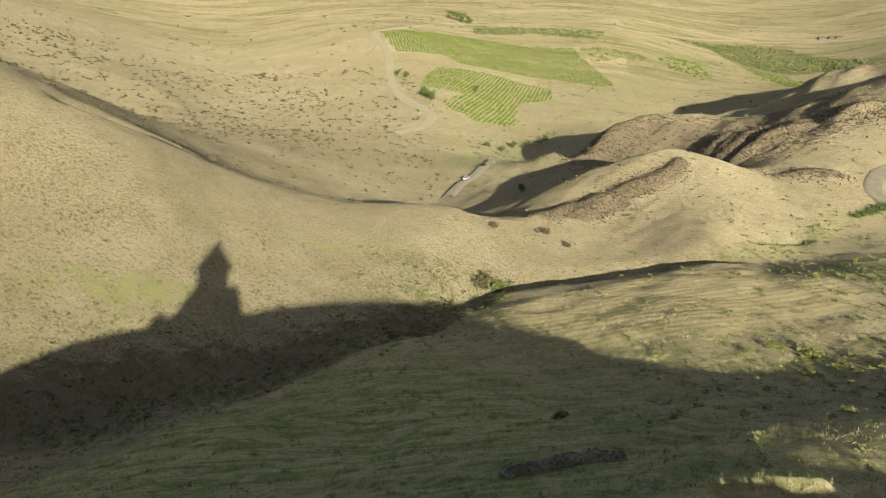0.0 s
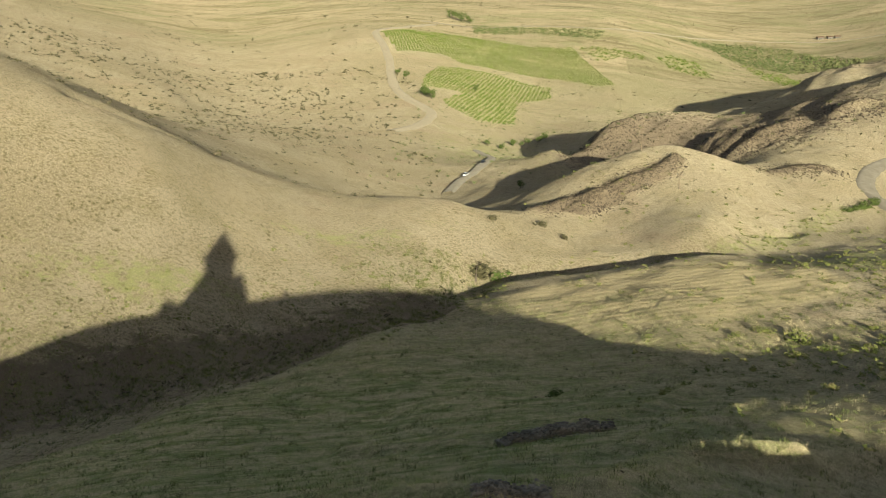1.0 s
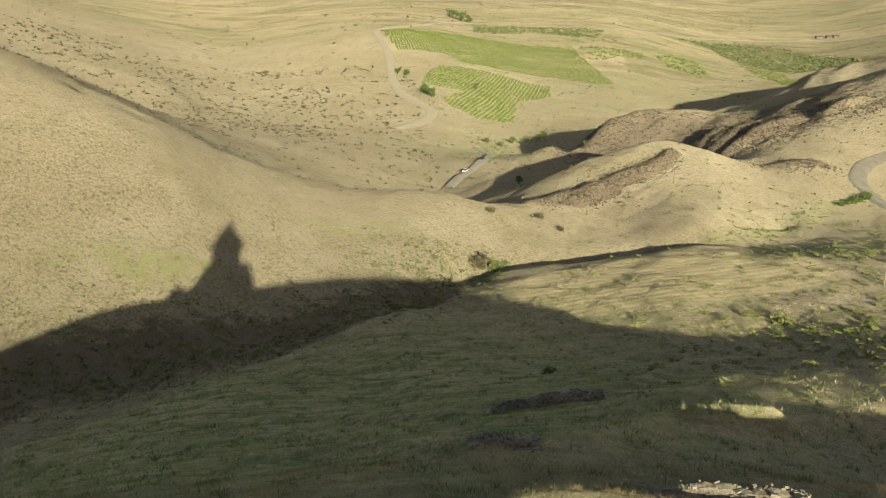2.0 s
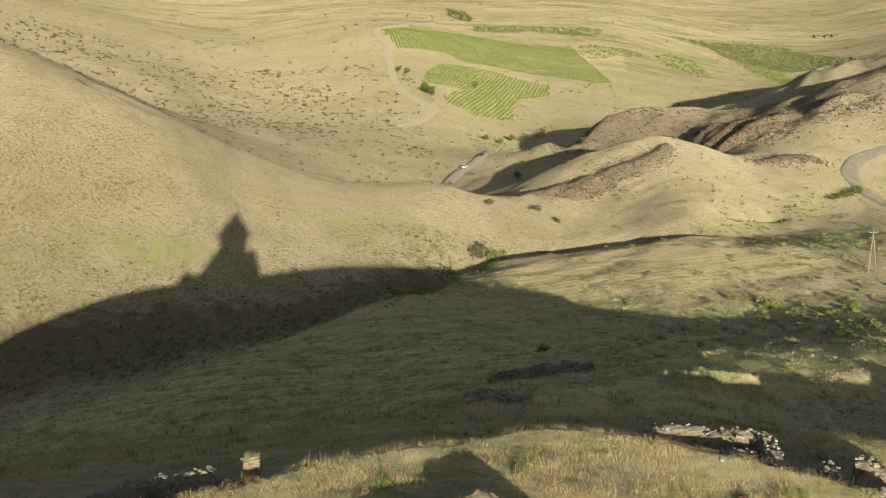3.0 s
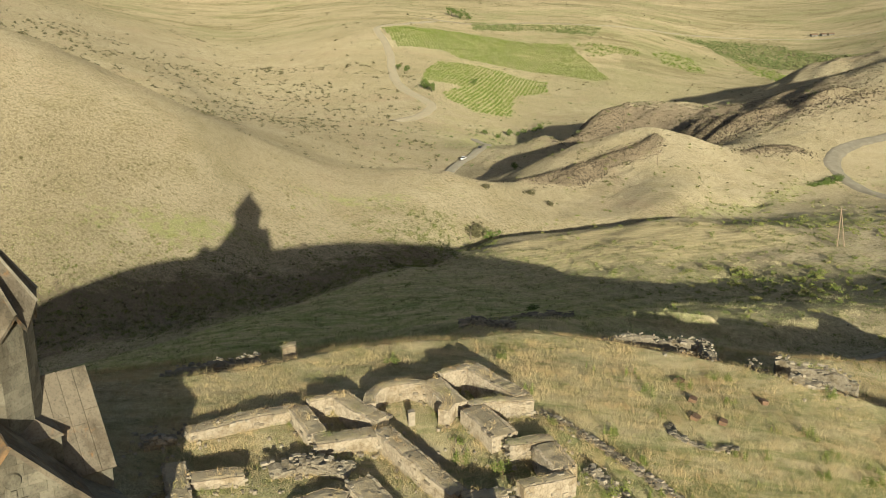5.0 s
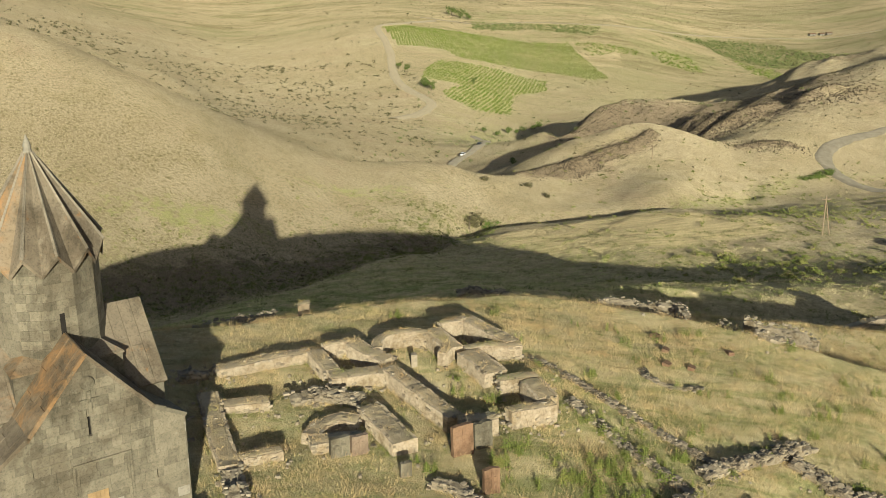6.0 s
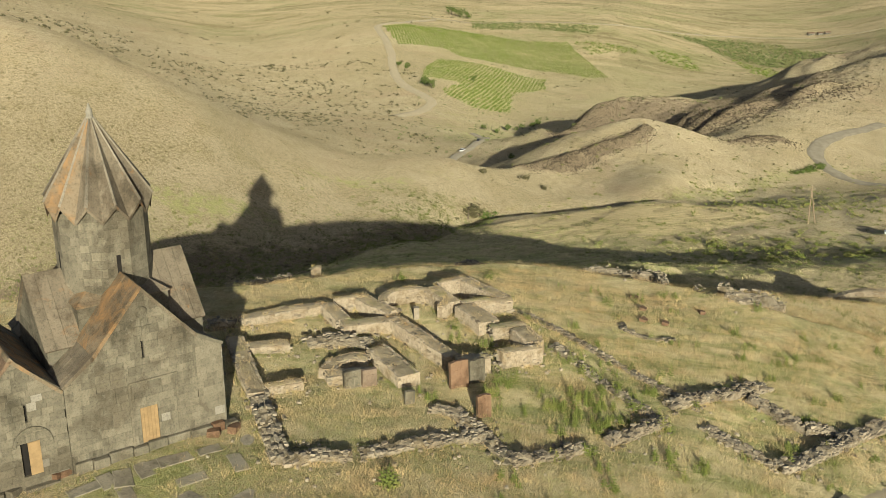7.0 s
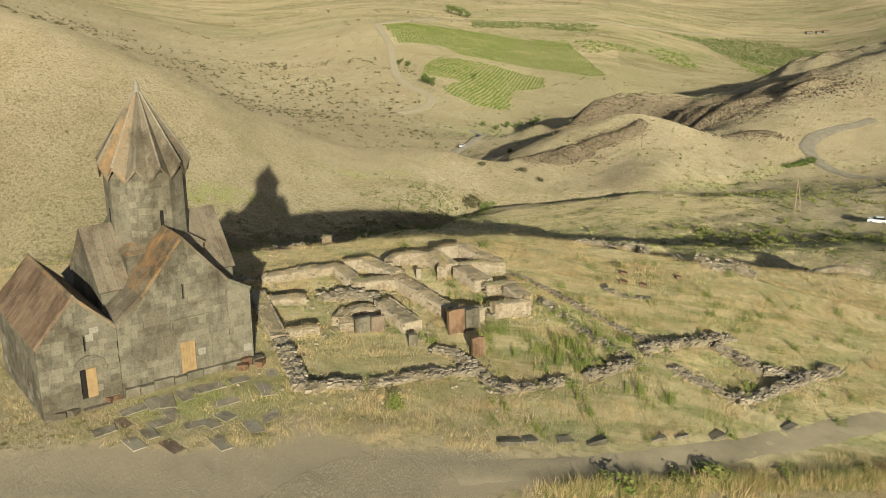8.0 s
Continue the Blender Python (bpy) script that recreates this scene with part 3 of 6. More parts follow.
def minus(rects, hole):
    out = []
    for a, b, c, d in rects:  # left, bottom, right, top
        l, o, r, t = hole
        if l >= c or r <= a or o >= d or t <= b:
            out.append((a, b, c, d))
            continue
        if a < l:
            out.append((a, b, l, d))
        if r < c:
            out.append((r, b, c, d))
        if b < o:
            out.append((max(a, l), b, min(c, r), o))
        if t < d:
            out.append((max(a, l), t, min(c, r), d))
    return [q for q in out if q[2] - q[0] > 0.05 and q[3] - q[1] > 0.05]


def slab(name, poly, origin, across, up, out, thick, material, parent, label="", gap=0.002, deep=0.05):
    """A stone of the given outline on a plane, standing proud by thick, its rim drawn in by gap."""
    cx, cy = sum(p[0] for p in poly) / len(poly), sum(p[1] for p in poly) / len(poly)
    back, face = [], []
    for x, y in poly:
        d = max(math.hypot(x - cx, y - cy), 1e-6)
        k, k2 = max(0.0, 1 - gap / d), max(0.0, 1 - (gap + 0.005) / d)
        back.append(origin + across * (cx + (x - cx) * k) + up * (cy + (y - cy) * k) - out * deep)
        face.append(origin + across * (cx + (x - cx) * k2) + up * (cy + (y - cy) * k2) + out * thick)
    n = len(poly)
    faces = [tuple(range(n, 2 * n))] + [(i, (i + 1) % n, n + (i + 1) % n, n + i) for i in range(n)]
    return raw(name, back + face, faces, material, parent, label)


def ashlar(parent, outlines, origin, across, out, course=0.46, length=(0.5, 1.0), holes=(), material=None, name="stone_block", pale=0.012, start=0.0, deep=0.05):
    """Courses of hewn blocks over convex outlines in a wall's plane."""
    up = Vector((0, 0, 1))
    low, high = min(p[1] for o in outlines for p in o), max(p[1] for o in outlines for p in o)
    left, right = min(p[0] for o in outlines for p in o), max(p[0] for o in outlines for p in o)
    y = low + start
    while y < high - 0.02:
        h = course * rng.uniform(0.85, 1.15)
        x = left - rng.uniform(0, length[1])
        while x < right:
            w = rng.uniform(*length)
            rects = [(x, y, x + w, y + h)]
            for hole in holes:
                rects = minus(rects, hole)
            for a, b, c, d in rects:
                for outline in outlines:
                    piece = clip([(a, b), (c, b), (c, d), (a, d)], outline)
                    if len(piece) >= 3:
                        area = 0.5 * abs(sum(p[0] * q[1] - q[0] * p[1] for p, q in zip(piece, piece[1:] + piece[:1])))
                        if area > 0.025:
                            m = PALE if rng.random() < pale and area > 0.12 else (material or WALL)
                            slab(name, piece, origin, across, up, out, rng.uniform(0.002, 0.008), m, parent, deep=deep)
            x += w
        y += h


def prism(bm, ring_low, ring_high):
    a, b = [bm.verts.new(p) for p in ring_low], [bm.verts.new(p) for p in ring_high]
    n = len(a)
    for i in range(n):
        bm.faces.new((a[i], a[(i + 1) % n], b[(i + 1) % n], b[i]))
    bm.faces.new(a[::-1])
    bm.faces.new(b)


def box_into(bm, lo, hi):
    (x0, y0, z0), (x1, y1, z1) = lo, hi
    prism(bm, [(x0, y0, z0), (x1, y0, z0), (x1, y1, z0), (x0, y1, z0)], [(x0, y0, z1), (x1, y0, z1), (x1, y1, z1), (x0, y1, z1)])


def box(name, lo, hi, material, parent, label="", bevel=0.0):
    bm = bmesh.new()
    box_into(bm, lo, hi)
    if bevel:
        bmesh.ops.bevel(bm, geom=bm.edges[:], offset=bevel, segments=1, affect="EDGES")
    return part(name, bm, material, parent, label)


def extrude_profile(name, profile, v0, v1, material, parent, label=""):
    """A solid with the outline profile (u, z), from v0 to v1."""
    bm = bmesh.new()
    prism(bm, [(u, v0, z) for u, z in profile], [(u, v1, z) for u, z in profile])
    bmesh.ops.recalc_face_normals(bm, faces=bm.faces[:])
    return part(name, bm, material, parent, label)


def roof_plane(name, corners, material, parent, thick=0.16, slabs=0.55, cross=2.2, label=""):
    """A sloping roof of stone slabs. corners: eave left, eave right, ridge right, ridge left, seen from outside."""
    a, b, c, d = [Vector(q) for q in corners]
    out = (b - a).cross(d - a).normalized()
    bed = raw(name, [a, b, c, d, a - out * thick, b - out * thick, c - out * thick, d - out * thick],
              [(0, 1, 2, 3), (7, 6, 5, 4), (0, 4, 5, 1), (1, 5, 6, 2), (2, 6, 7, 3), (3, 7, 4, 0)], material, parent, label)
    n = max(2, round((b - a).length / slabs))
    rows = max(1, round((d - a).length / cross))
    for i in range(n):
        cut = sorted([0.0, 1.0] + [min(0.97, max(0.03, (k + rng.uniform(-0.25, 0.25)) / rows)) for k in range(1, rows)])
        for s, t in zip(cut[:-1], cut[1:]):
            f = lambda u, w: a.lerp(b, u).lerp(d.lerp(c, u), w)
            e, g = 0.012 / max(0.3, (b - a).length), 0.012 / max(0.3, (d - a).length)
            u0, u1 = i / n + e, (i + 1) / n - e
            q = [f(u0, s + g), f(u1, s + g), f(u1, t - g), f(u0, t - g)]
            h = rng.uniform(0.02, 0.05)
            raw("roof_slab", [p - out * 0.03 for p in q] + [p + out * h for p in q],
                [(4, 5, 6, 7), (0, 1, 5, 4), (1, 2, 6, 5), (2, 3, 7, 6), (3, 0, 4, 7)], material, bed)
    return bed


X, Z = Vector((1, 0, 0)), Vector((0, 0, 1))
BACK, FRONT = Vector((0, 1, 0)), Vector((0, -1, 0))


def build_church():
    """In its own frame: u along the front from its right corner, v to the back, z up."""
    top = thing("church", (0, 0, 0), "grey basalt cross-domed church with a pointed umbrella dome", "church", turn=YAW)
    L, MIDU, DEEP, CV = -9.07, -4.50, 10.86, 5.43
    H, SH, E = 9.12, 5.72, 4.40  # ridge, shoulder and eave heights
    AW = 2.88  # half width of the arms
    foot = -1.3
    door = (-5.10, -0.3, -4.07, 1.92)
    slit = (-4.68, 4.88, -4.54, 5.90)
    # body: west-east arm, north-south arm, low corner rooms
    body = extrude_profile("nave_wall", [(MIDU - AW, foot), (MIDU + AW, foot), (MIDU + AW, SH - 0.02), (MIDU, H - 0.05), (MIDU - AW, SH - 0.02)], 0.25, DEEP, MORTAR, top)
    bm = bmesh.new()
    prism(bm, [(L + 0.03, CV - AW, foot), (L + 0.03, CV + AW, foot), (L + 0.03, CV + AW, SH - 0.02), (L + 0.03, CV, H - 0.05), (L + 0.03, CV - AW, SH - 0.02)],
          [(-0.03, CV - AW, foot), (-0.03, CV + AW, foot), (-0.03, CV + AW, SH - 0.02), (-0.03, CV, H - 0.05), (-0.03, CV - AW, SH - 0.02)])
    bmesh.ops.recalc_face_normals(bm, faces=bm.faces[:])
    cross_arm = part("transept_wall", bm, MORTAR, top)
    corners = []
    for side in (-1, 1):
        for v0, v1 in ((0.03, CV - AW), (CV + AW, DEEP)):
            o, i = (L + 0.03, MIDU - AW) if side < 0 else (-0.03, MIDU + AW)
            prof = [(o, foot), (i, foot), (i, SH - 0.05), (o, E - 0.05)]
            corners.append(extrude_profile("corner_wall", prof, v0, v1, MORTAR, top))
    # facing stones of the front, the right and the left side
    base = foot
    front = [[(MIDU - AW, base), (MIDU + AW, base), (MIDU + AW, SH), (MIDU, H), (MIDU - AW, SH)]]
    ashlar(body, front, Vector((0, 0.03, 0)), X, FRONT, 0.47, (0.5, 1.05), [door, slit], start=0.1, deep=0.24)
    ashlar(corners[0], [[(L, base), (MIDU - AW, base), (MIDU - AW, SH), (L, E)]], Vector((0, 0.03, 0)), X, FRONT, 0.47, (0.5, 0.95), start=0.1)
    ashlar(corners[2], [[(MIDU + AW, base), (0, base), (0, E + 0.35), (MIDU + AW, SH)]], Vector((0, 0.03, 0)), X, FRONT, 0.47, (0.5, 0.95), start=0.1)
    ashlar(cross_arm, [[(CV - AW, base), (CV + AW, base), (CV + AW, SH), (CV, H), (CV - AW, SH)]], Vector((-0.03, 0, 0)), BACK, X, 0.5, (0.6, 1.1))
    ashlar(corners[2], [[(0, base), (CV - AW, base), (CV - AW, E), (0, E)]], Vector((-0.03, 0, 0)), BACK, X, 0.5, (0.6, 1.1))
    ashlar(cross_arm, [[(-CV - AW, 2), (-CV + AW, 2), (-CV + AW, SH), (-CV, H), (-CV - AW, SH)]], Vector((L + 0.03, 0, 0)), -BACK, -X, 0.5, (0.6, 1.1))
    # door, its plain wall field, window slit, medallion, cross relief
    leaf = box("door", (-5.10, 0.12, -0.3), (-4.07, 0.20, 1.92), WOOD, top, "ochre boarded door leaf")
    for k in range(5):
        box("board", (-5.08 + k * 0.198 + 0.006, 0.095, -0.28), (-5.08 + (k + 1) * 0.198 - 0.006, 0.12, 1.89), WOOD, leaf)
    box("window_slit", (slit[0], 0.18, slit[1]), (slit[2], 0.24, slit[3]), DARKNESS, top, "narrow dark slit window")
    box("lintel_moulding", (-5.62, -0.06, 3.50), (-2.85, 0.02, 3.60), WALL, top, "thin projecting stone moulding")
    box("pilaster", (-5.66, -0.045, -0.3), (-5.54, 0.02, 3.50), WALL, top)
    box("pilaster", (-2.95, -0.045, -0.3), (-2.83, 0.02, 3.50), WALL, top)
    box("cross_relief", (-4.60, -0.05, 6.0), (-4.42, 0.02, 7.2), WALL, top)
    box("cross_relief", (-4.95, -0.05, 6.62), (-4.07, 0.02, 6.80), WALL, top)
    bm = bmesh.new()
    bmesh.ops.create_cone(bm, cap_ends=True, segments=20, radius1=0.36, radius2=0.30, depth=0.10, matrix=pose(MIDU, -0.02, 7.6, 90))
    part("medallion", bm, WALL, top, "round carved medallion")
    # roofs
    o = 0.16
    run = (H - SH) / AW
    roof_plane("nave_roof", [(MIDU - AW - o, CV + 0.2, SH - o * run), (MIDU - AW - o, -0.10, SH - o * run), (MIDU, -0.10, H), (MIDU, CV + 0.2, H)], RUST, top, slabs=0.75, cross=1.4)
    roof_plane("nave_roof", [(MIDU + AW + o, -0.10, SH - o * run), (MIDU + AW + o, CV + 0.2, SH - o * run), (MIDU, CV + 0.2, H), (MIDU, -0.10, H)], ROOF, top, slabs=0.75, cross=1.4)
    roof_plane("nave_roof", [(MIDU + AW + o, CV, SH - o * run), (MIDU + AW + o, DEEP + 0.1, SH - o * run), (MIDU, DEEP + 0.1, H), (MIDU, CV, H)], ROOF, top, slabs=0.75)
    roof_plane("nave_roof", [(MIDU - AW - o, DEEP + 0.1, SH - o * run), (MIDU - AW - o, CV, SH - o * run), (MIDU, CV, H), (MIDU, DEEP + 0.1, H)], ROOF, top, slabs=0.75)
    for a, b in ((L - 0.12, MIDU - 0.2), (MIDU + 0.2, 0.12)):
        roof_plane("transept_roof", [(a, CV - AW - o, SH - o * run), (b, CV - AW - o, SH - o * run), (b, CV, H), (a, CV, H)], ROOF, top, slabs=0.62, cross=1.9)
        roof_plane("transept_roof", [(b, CV + AW + o, SH - o * run), (a, CV + AW + o, SH - o * run), (a, CV, H), (b, CV, H)], ROOF, top, slabs=0.62)
    for v0, v1 in ((-0.10, CV - AW), (CV + AW, DEEP + 0.1)):
        roof_plane("corner_roof", [(L - 0.1, v1, E - 0.05), (L - 0.1, v0, E - 0.05), (MIDU - AW, v0, SH), (MIDU - AW, v1, SH)], ROOF, top, slabs=0.5, cross=0.8)
    roof_plane("corner_roof", [(0.08, CV + AW, E), (0.08, DEEP + 0.1, E), (MIDU + AW, DEEP + 0.1, SH), (MIDU + AW, CV + AW, SH)], ROOF, top)
    roof_plane("corner_roof", [(0.08, -0.05, E + 0.3), (0.08, CV - AW, E - 0.1), (MIDU + AW, CV - AW, SH - 0.3), (MIDU + AW, -0.05, SH - 0.1)], MORTAR, top, slabs=0.4, cross=0.6, label="broken dark roof edge")
    # square base and its small sloping stones under the drum
    B = 2.62
    bm = bmesh.new()
    prism(bm, [(MIDU - B, CV - B, 5.5), (MIDU + B, CV - B, 5.5), (MIDU + B, CV + B, 5.5), (MIDU - B, CV + B, 5.5)],
          [(MIDU - B, CV - B, 7.55), (MIDU + B, CV - B, 7.55), (MIDU + B, CV + B, 7.55), (MIDU - B, CV + B, 7.55)])
    base_part = part("drum_base", bm, WALL, top)
    for su in (-1, 1):
        for sv in (-1, 1):
            c = Vector((MIDU + su * B * 1.03, CV + sv * B * 1.03, 7.56))
            p, q = c + Vector((-su * B * 1.05, 0, 0)), c + Vector((0, -sv * B * 1.05, 0))
            tip = Vector((MIDU + su * 1.55, CV + sv * 1.55, 8.35))
            raw("corner_stone", [c, p, q, tip, c - Z * 0.1, p - Z * 0.1, q - Z * 0.1], [(0, 1, 3), (0, 3, 2), (1, 2, 3), (0, 4, 5, 1), (0, 2, 6, 4)], RUST if su < 0 else ROOF, base_part)
    # twelve-sided drum
    drum = None
    ring = lambda r, z, turn=0.0: [(MIDU + r * math.cos(radians(-90 + turn + 30 * k)), CV + r * math.sin(radians(-90 + turn + 30 * k)), z) for k in range(12)]
    bm = bmesh.new()
    prism(bm, ring(2.60, 7.0, 15), ring(2.60, 12.5, 15))
    drum = part("drum", bm, MORTAR, top)
    width = 2 * 2.64 * math.sin(radians(15))
    for k in range(12):
        a = radians(-90 + 30 * k)
        out = Vector((math.cos(a), math.sin(a), 0))
        side = Vector((-math.sin(a), math.cos(a), 0))
        mid = Vector((MIDU, CV, 0)) + out * (2.64 * math.cos(radians(15)) - 0.02)
        holes = [(-0.12, 8.15, 0.12, 10.1)] if k % 3 == 0 else []
        ashlar(drum, [[(-width / 2, 7.4), (width / 2, 7.4), (width / 2, 12.18), (0, 12.95), (-width / 2, 12.18)]], mid, side, out, 0.47, (0.5, 0.9), holes, pale=0.0, start=0.05)
        # panel in the slit, its shade put into the colour
        if holes:
            q = [mid + side * s + Z * z + out * 0.004 for s, z in ((-0.12, 8.15), (0.12, 8.15), (0.12, 10.1), (-0.12, 10.1))]
            raw("window_slit", [*q, *[p - out * 0.1 for p in q]], [(0, 1, 2, 3), (0, 4, 5, 1), (1, 5, 6, 2), (2, 6, 7, 3), (3, 7, 4, 0)], DARKNESS, drum, "narrow dark slit window")
    # umbrella roof: a ridge over every side, a fold between
    apex = Vector((MIDU, CV, 17.75))
    peaks, folds = [Vector(p) for p in ring(3.02, 13.10)], [Vector(p) for p in ring(2.86, 12.20, 15)]
    cone = thing("dome_roof", (0, 0, 0), "", "")
    cone.parent = top
    for key in ("label", "category", "group"):
        if key in cone:
            del cone[key]
    for k in range(12):
        for a, b in ((folds[k - 1], peaks[k]), (peaks[k], folds[k])):
            out = (b - a).cross(apex - a).normalized()
            if out.dot(a - Vector((MIDU, CV, 13))) < 0:
                out = -out
            low = 0.16
            vs = [a, b, apex, a - Z * low - out * 0.05, b - Z * low - out * 0.05, apex - out * 0.1]
            raw("roof_facet", vs, [(0, 1, 2), (0, 3, 4, 1), (3, 5, 4)], RUST if k in (9, 10) else ROOF, cone)
        # raised rib on the ridge
        p, t = peaks[k], apex.lerp(peaks[k], 0.06)
        out = Vector((p.x - MIDU, p.y - CV, 0)).normalized()
        side = out.cross(Z)
        w = 0.10
        vs = [p + side * w, p - side * w, p + out * 0.09 + Z * 0.03, t + side * 0.04, t - side * 0.04, t + out * 0.07 + Z * 0.03]
        raw("rib", vs, [(0, 2, 5, 3), (2, 1, 4, 5), (0, 1, 2)], EDGING, cone)
    bm = bmesh.new()
    for r0, r1, z0, z1 in ((0.22, 0.16, 17.45, 17.75), (0.20, 0.14, 17.75, 18.0), (0.12, 0.03, 18.0, 18.3)):
        bmesh.ops.create_cone(bm, cap_ends=True, segments=10, radius1=r0, radius2=r1, depth=z1 - z0, matrix=pose(MIDU, CV, (z0 + z1) / 2))
    part("finial", bm, PALE, top, "pale weathered stone finial")
    # stepped footing along the front
    x = -9.0
    while x < 0.3:
        w = rng.uniform(0.7, 1.5)
        if rng.random() < 0.85:
            h = rng.uniform(-0.35, -0.12)
            box("footing_stone", (x, -rng.uniform(0.25, 0.55), -1.4), (min(x + w - 0.03, 0.5), 0.0, h), REDSTONE if x > -2.2 and rng.random() < 0.6 else WALL, top, bevel=0.04)
        x += w
    return top


def build_chapel():
    top = thing("chapel", (0, 0, 0), "small grey stone chapel with a steep slab roof", "chapel", turn=YAW)
    L, R, M, H, E, D, foot = -14.0, -9.09, -11.53, 6.66, 3.98, 9.4, -1.9
    door, slit = (-11.58, -0.2, -10.58, 1.72), (-11.16, 2.92, -11.03, 3.80)
    body = extrude_profile("wall", [(L + 0.03, foot), (R, foot), (R, E + 0.25), (M, H - 0.04), (L + 0.03, E - 0.02)], 0.25, D, MORTAR, top)
    ashlar(body, [[(L, foot), (R, foot), (R, E + 0.3), (M, H), (L, E)]], Vector((0, 0.03, 0)), X, FRONT, 0.44, (0.45, 0.95), [door, slit], pale=0.05, deep=0.24)
    ashlar(body, [[(-D, foot), (0, foot), (0, E), (-D, E)]], Vector((L + 0.03, 0, 0)), -BACK, -X, 0.44, (0.5, 1.0), pale=0.10)
    o = 0.14
    run = (H - E) / (M - L)
    roof_plane("roof", [(L - o, D + 0.1, E - o * run), (L - o, -0.1, E - o * run), (M, -0.1, H), (M, D + 0.1, H)], TILE, top, slabs=0.30, cross=1.3)
    roof_plane("roof", [(R - 0.02, -0.1, E + 0.2), (R - 0.02, D + 0.1, E + 0.2), (M, D + 0.1, H), (M, -0.1, H)], RUST, top, slabs=0.30, cross=1.3)
    bm = bmesh.new()
    prism(bm, [(M - 0.17, -0.12, H - 0.08), (M + 0.17, -0.12, H - 0.08), (M + 0.04, -0.12, H + 0.1), (M - 0.04, -0.12, H + 0.1)],
          [(M - 0.17, D + 0.1, H - 0.08), (M + 0.17, D + 0.1, H - 0.08), (M + 0.04, D + 0.1, H + 0.1), (M - 0.04, D + 0.1, H + 0.1)])
    part("ridge_cap", bm, RUST, top, "orange lichened ridge stones")
    # doorway: near-black panel painted as the dim gap, pale leaf, round arch moulding
    box("doorway", (-11.58, 0.20, -0.3), (-10.58, 0.24, 1.72), DARKNESS, top)
    leaf = box("door", (-11.20, 0.06, -0.25), (-10.58, 0.12, 1.71), WOOD, top, "ochre wooden door leaf standing ajar")
    box("window_slit", (slit[0], 0.18, slit[1]), (slit[2], 0.24, slit[3]), DARKNESS, top, "narrow dark slit window")
    bm = bmesh.new()
    c = Vector((-10.95, 0, 1.62))
    n = 14
    for k in range(n):
        a0, a1 = math.pi * k / n, math.pi * (k + 0.94) / n
        lo, hi = [], []
        for a in (a0, a1):
            for r in (0.86, 1.02):
                lo.append((c.x + r * math.cos(a), 0.01, c.z + r * math.sin(a)))
                hi.append((c.x + r * math.cos(a), -0.08, c.z + r * math.sin(a)))
        prism(bm, [lo[0], lo[1], lo[3], lo[2]], [hi[0], hi[1], hi[3], hi[2]])
    bmesh.ops.recalc_face_normals(bm, faces=bm.faces[:])
    part("arch_moulding", bm, WALL, top, "round arched stone moulding")
    return top


build_church()
build_chapel()

# ---- ruined buildings ----
def rough_stone(name, seed, material, flatten=0.7):
    """One hewn or broken stone about a metre across, of some twenty faces."""
    r = random.Random(seed)
    bm = bmesh.new()
    for sx in (-1, 1):
        for sy in (-1, 1):
            for sz in (-1, 1):
                bm.verts.new((sx * r.uniform(0.34, 0.5), sy * r.uniform(0.34, 0.5), sz * r.uniform(0.3, 0.5) * flatten))
    for k in range(4):
        a = r.uniform(0, 6.28)
        bm.verts.new((0.52 * math.cos(a), 0.52 * math.sin(a), r.uniform(-0.25, 0.25) * flatten))
    hull = bmesh.ops.convex_hull(bm, input=bm.verts[:])
    bmesh.ops.delete(bm, geom=[v for v in bm.verts if not v.link_faces], context="VERTS")
    bm.normal_update()
    me = bpy.data.meshes.new(name)
    bm.to_mesh(me)
    bm.free()
    me.materials.append(material)
    return me


STONES = [rough_stone("stone", k, RUBBLE) for k in range(8)]
DARK_STONES = [rough_stone("stone", 20 + k, WALL) for k in range(6)]
RED_STONES = [rough_stone("stone", 40 + k, REDSTONE) for k in range(3)]


def set_stone(parent, at, size, pool, turn=None, tilt=0.25, sink=0.0):
    ob = bpy.data.objects.new("stone", rng.choice(pool))
    scene.collection.objects.link(ob)
    ob.parent = parent
    s = Vector((size * rng.uniform(0.8, 1.35), size * rng.uniform(0.7, 1.0), size * rng.uniform(0.6, 1.0)))
    q = Euler((rng.uniform(-tilt, tilt), rng.uniform(-tilt, tilt), rng.uniform(0, 6.28) if turn is None else turn + rng.uniform(-0.2, 0.2)))
    ob.matrix_basis = Matrix.LocRotScale(at, q, s)
    return ob


WALL_TOPS = []


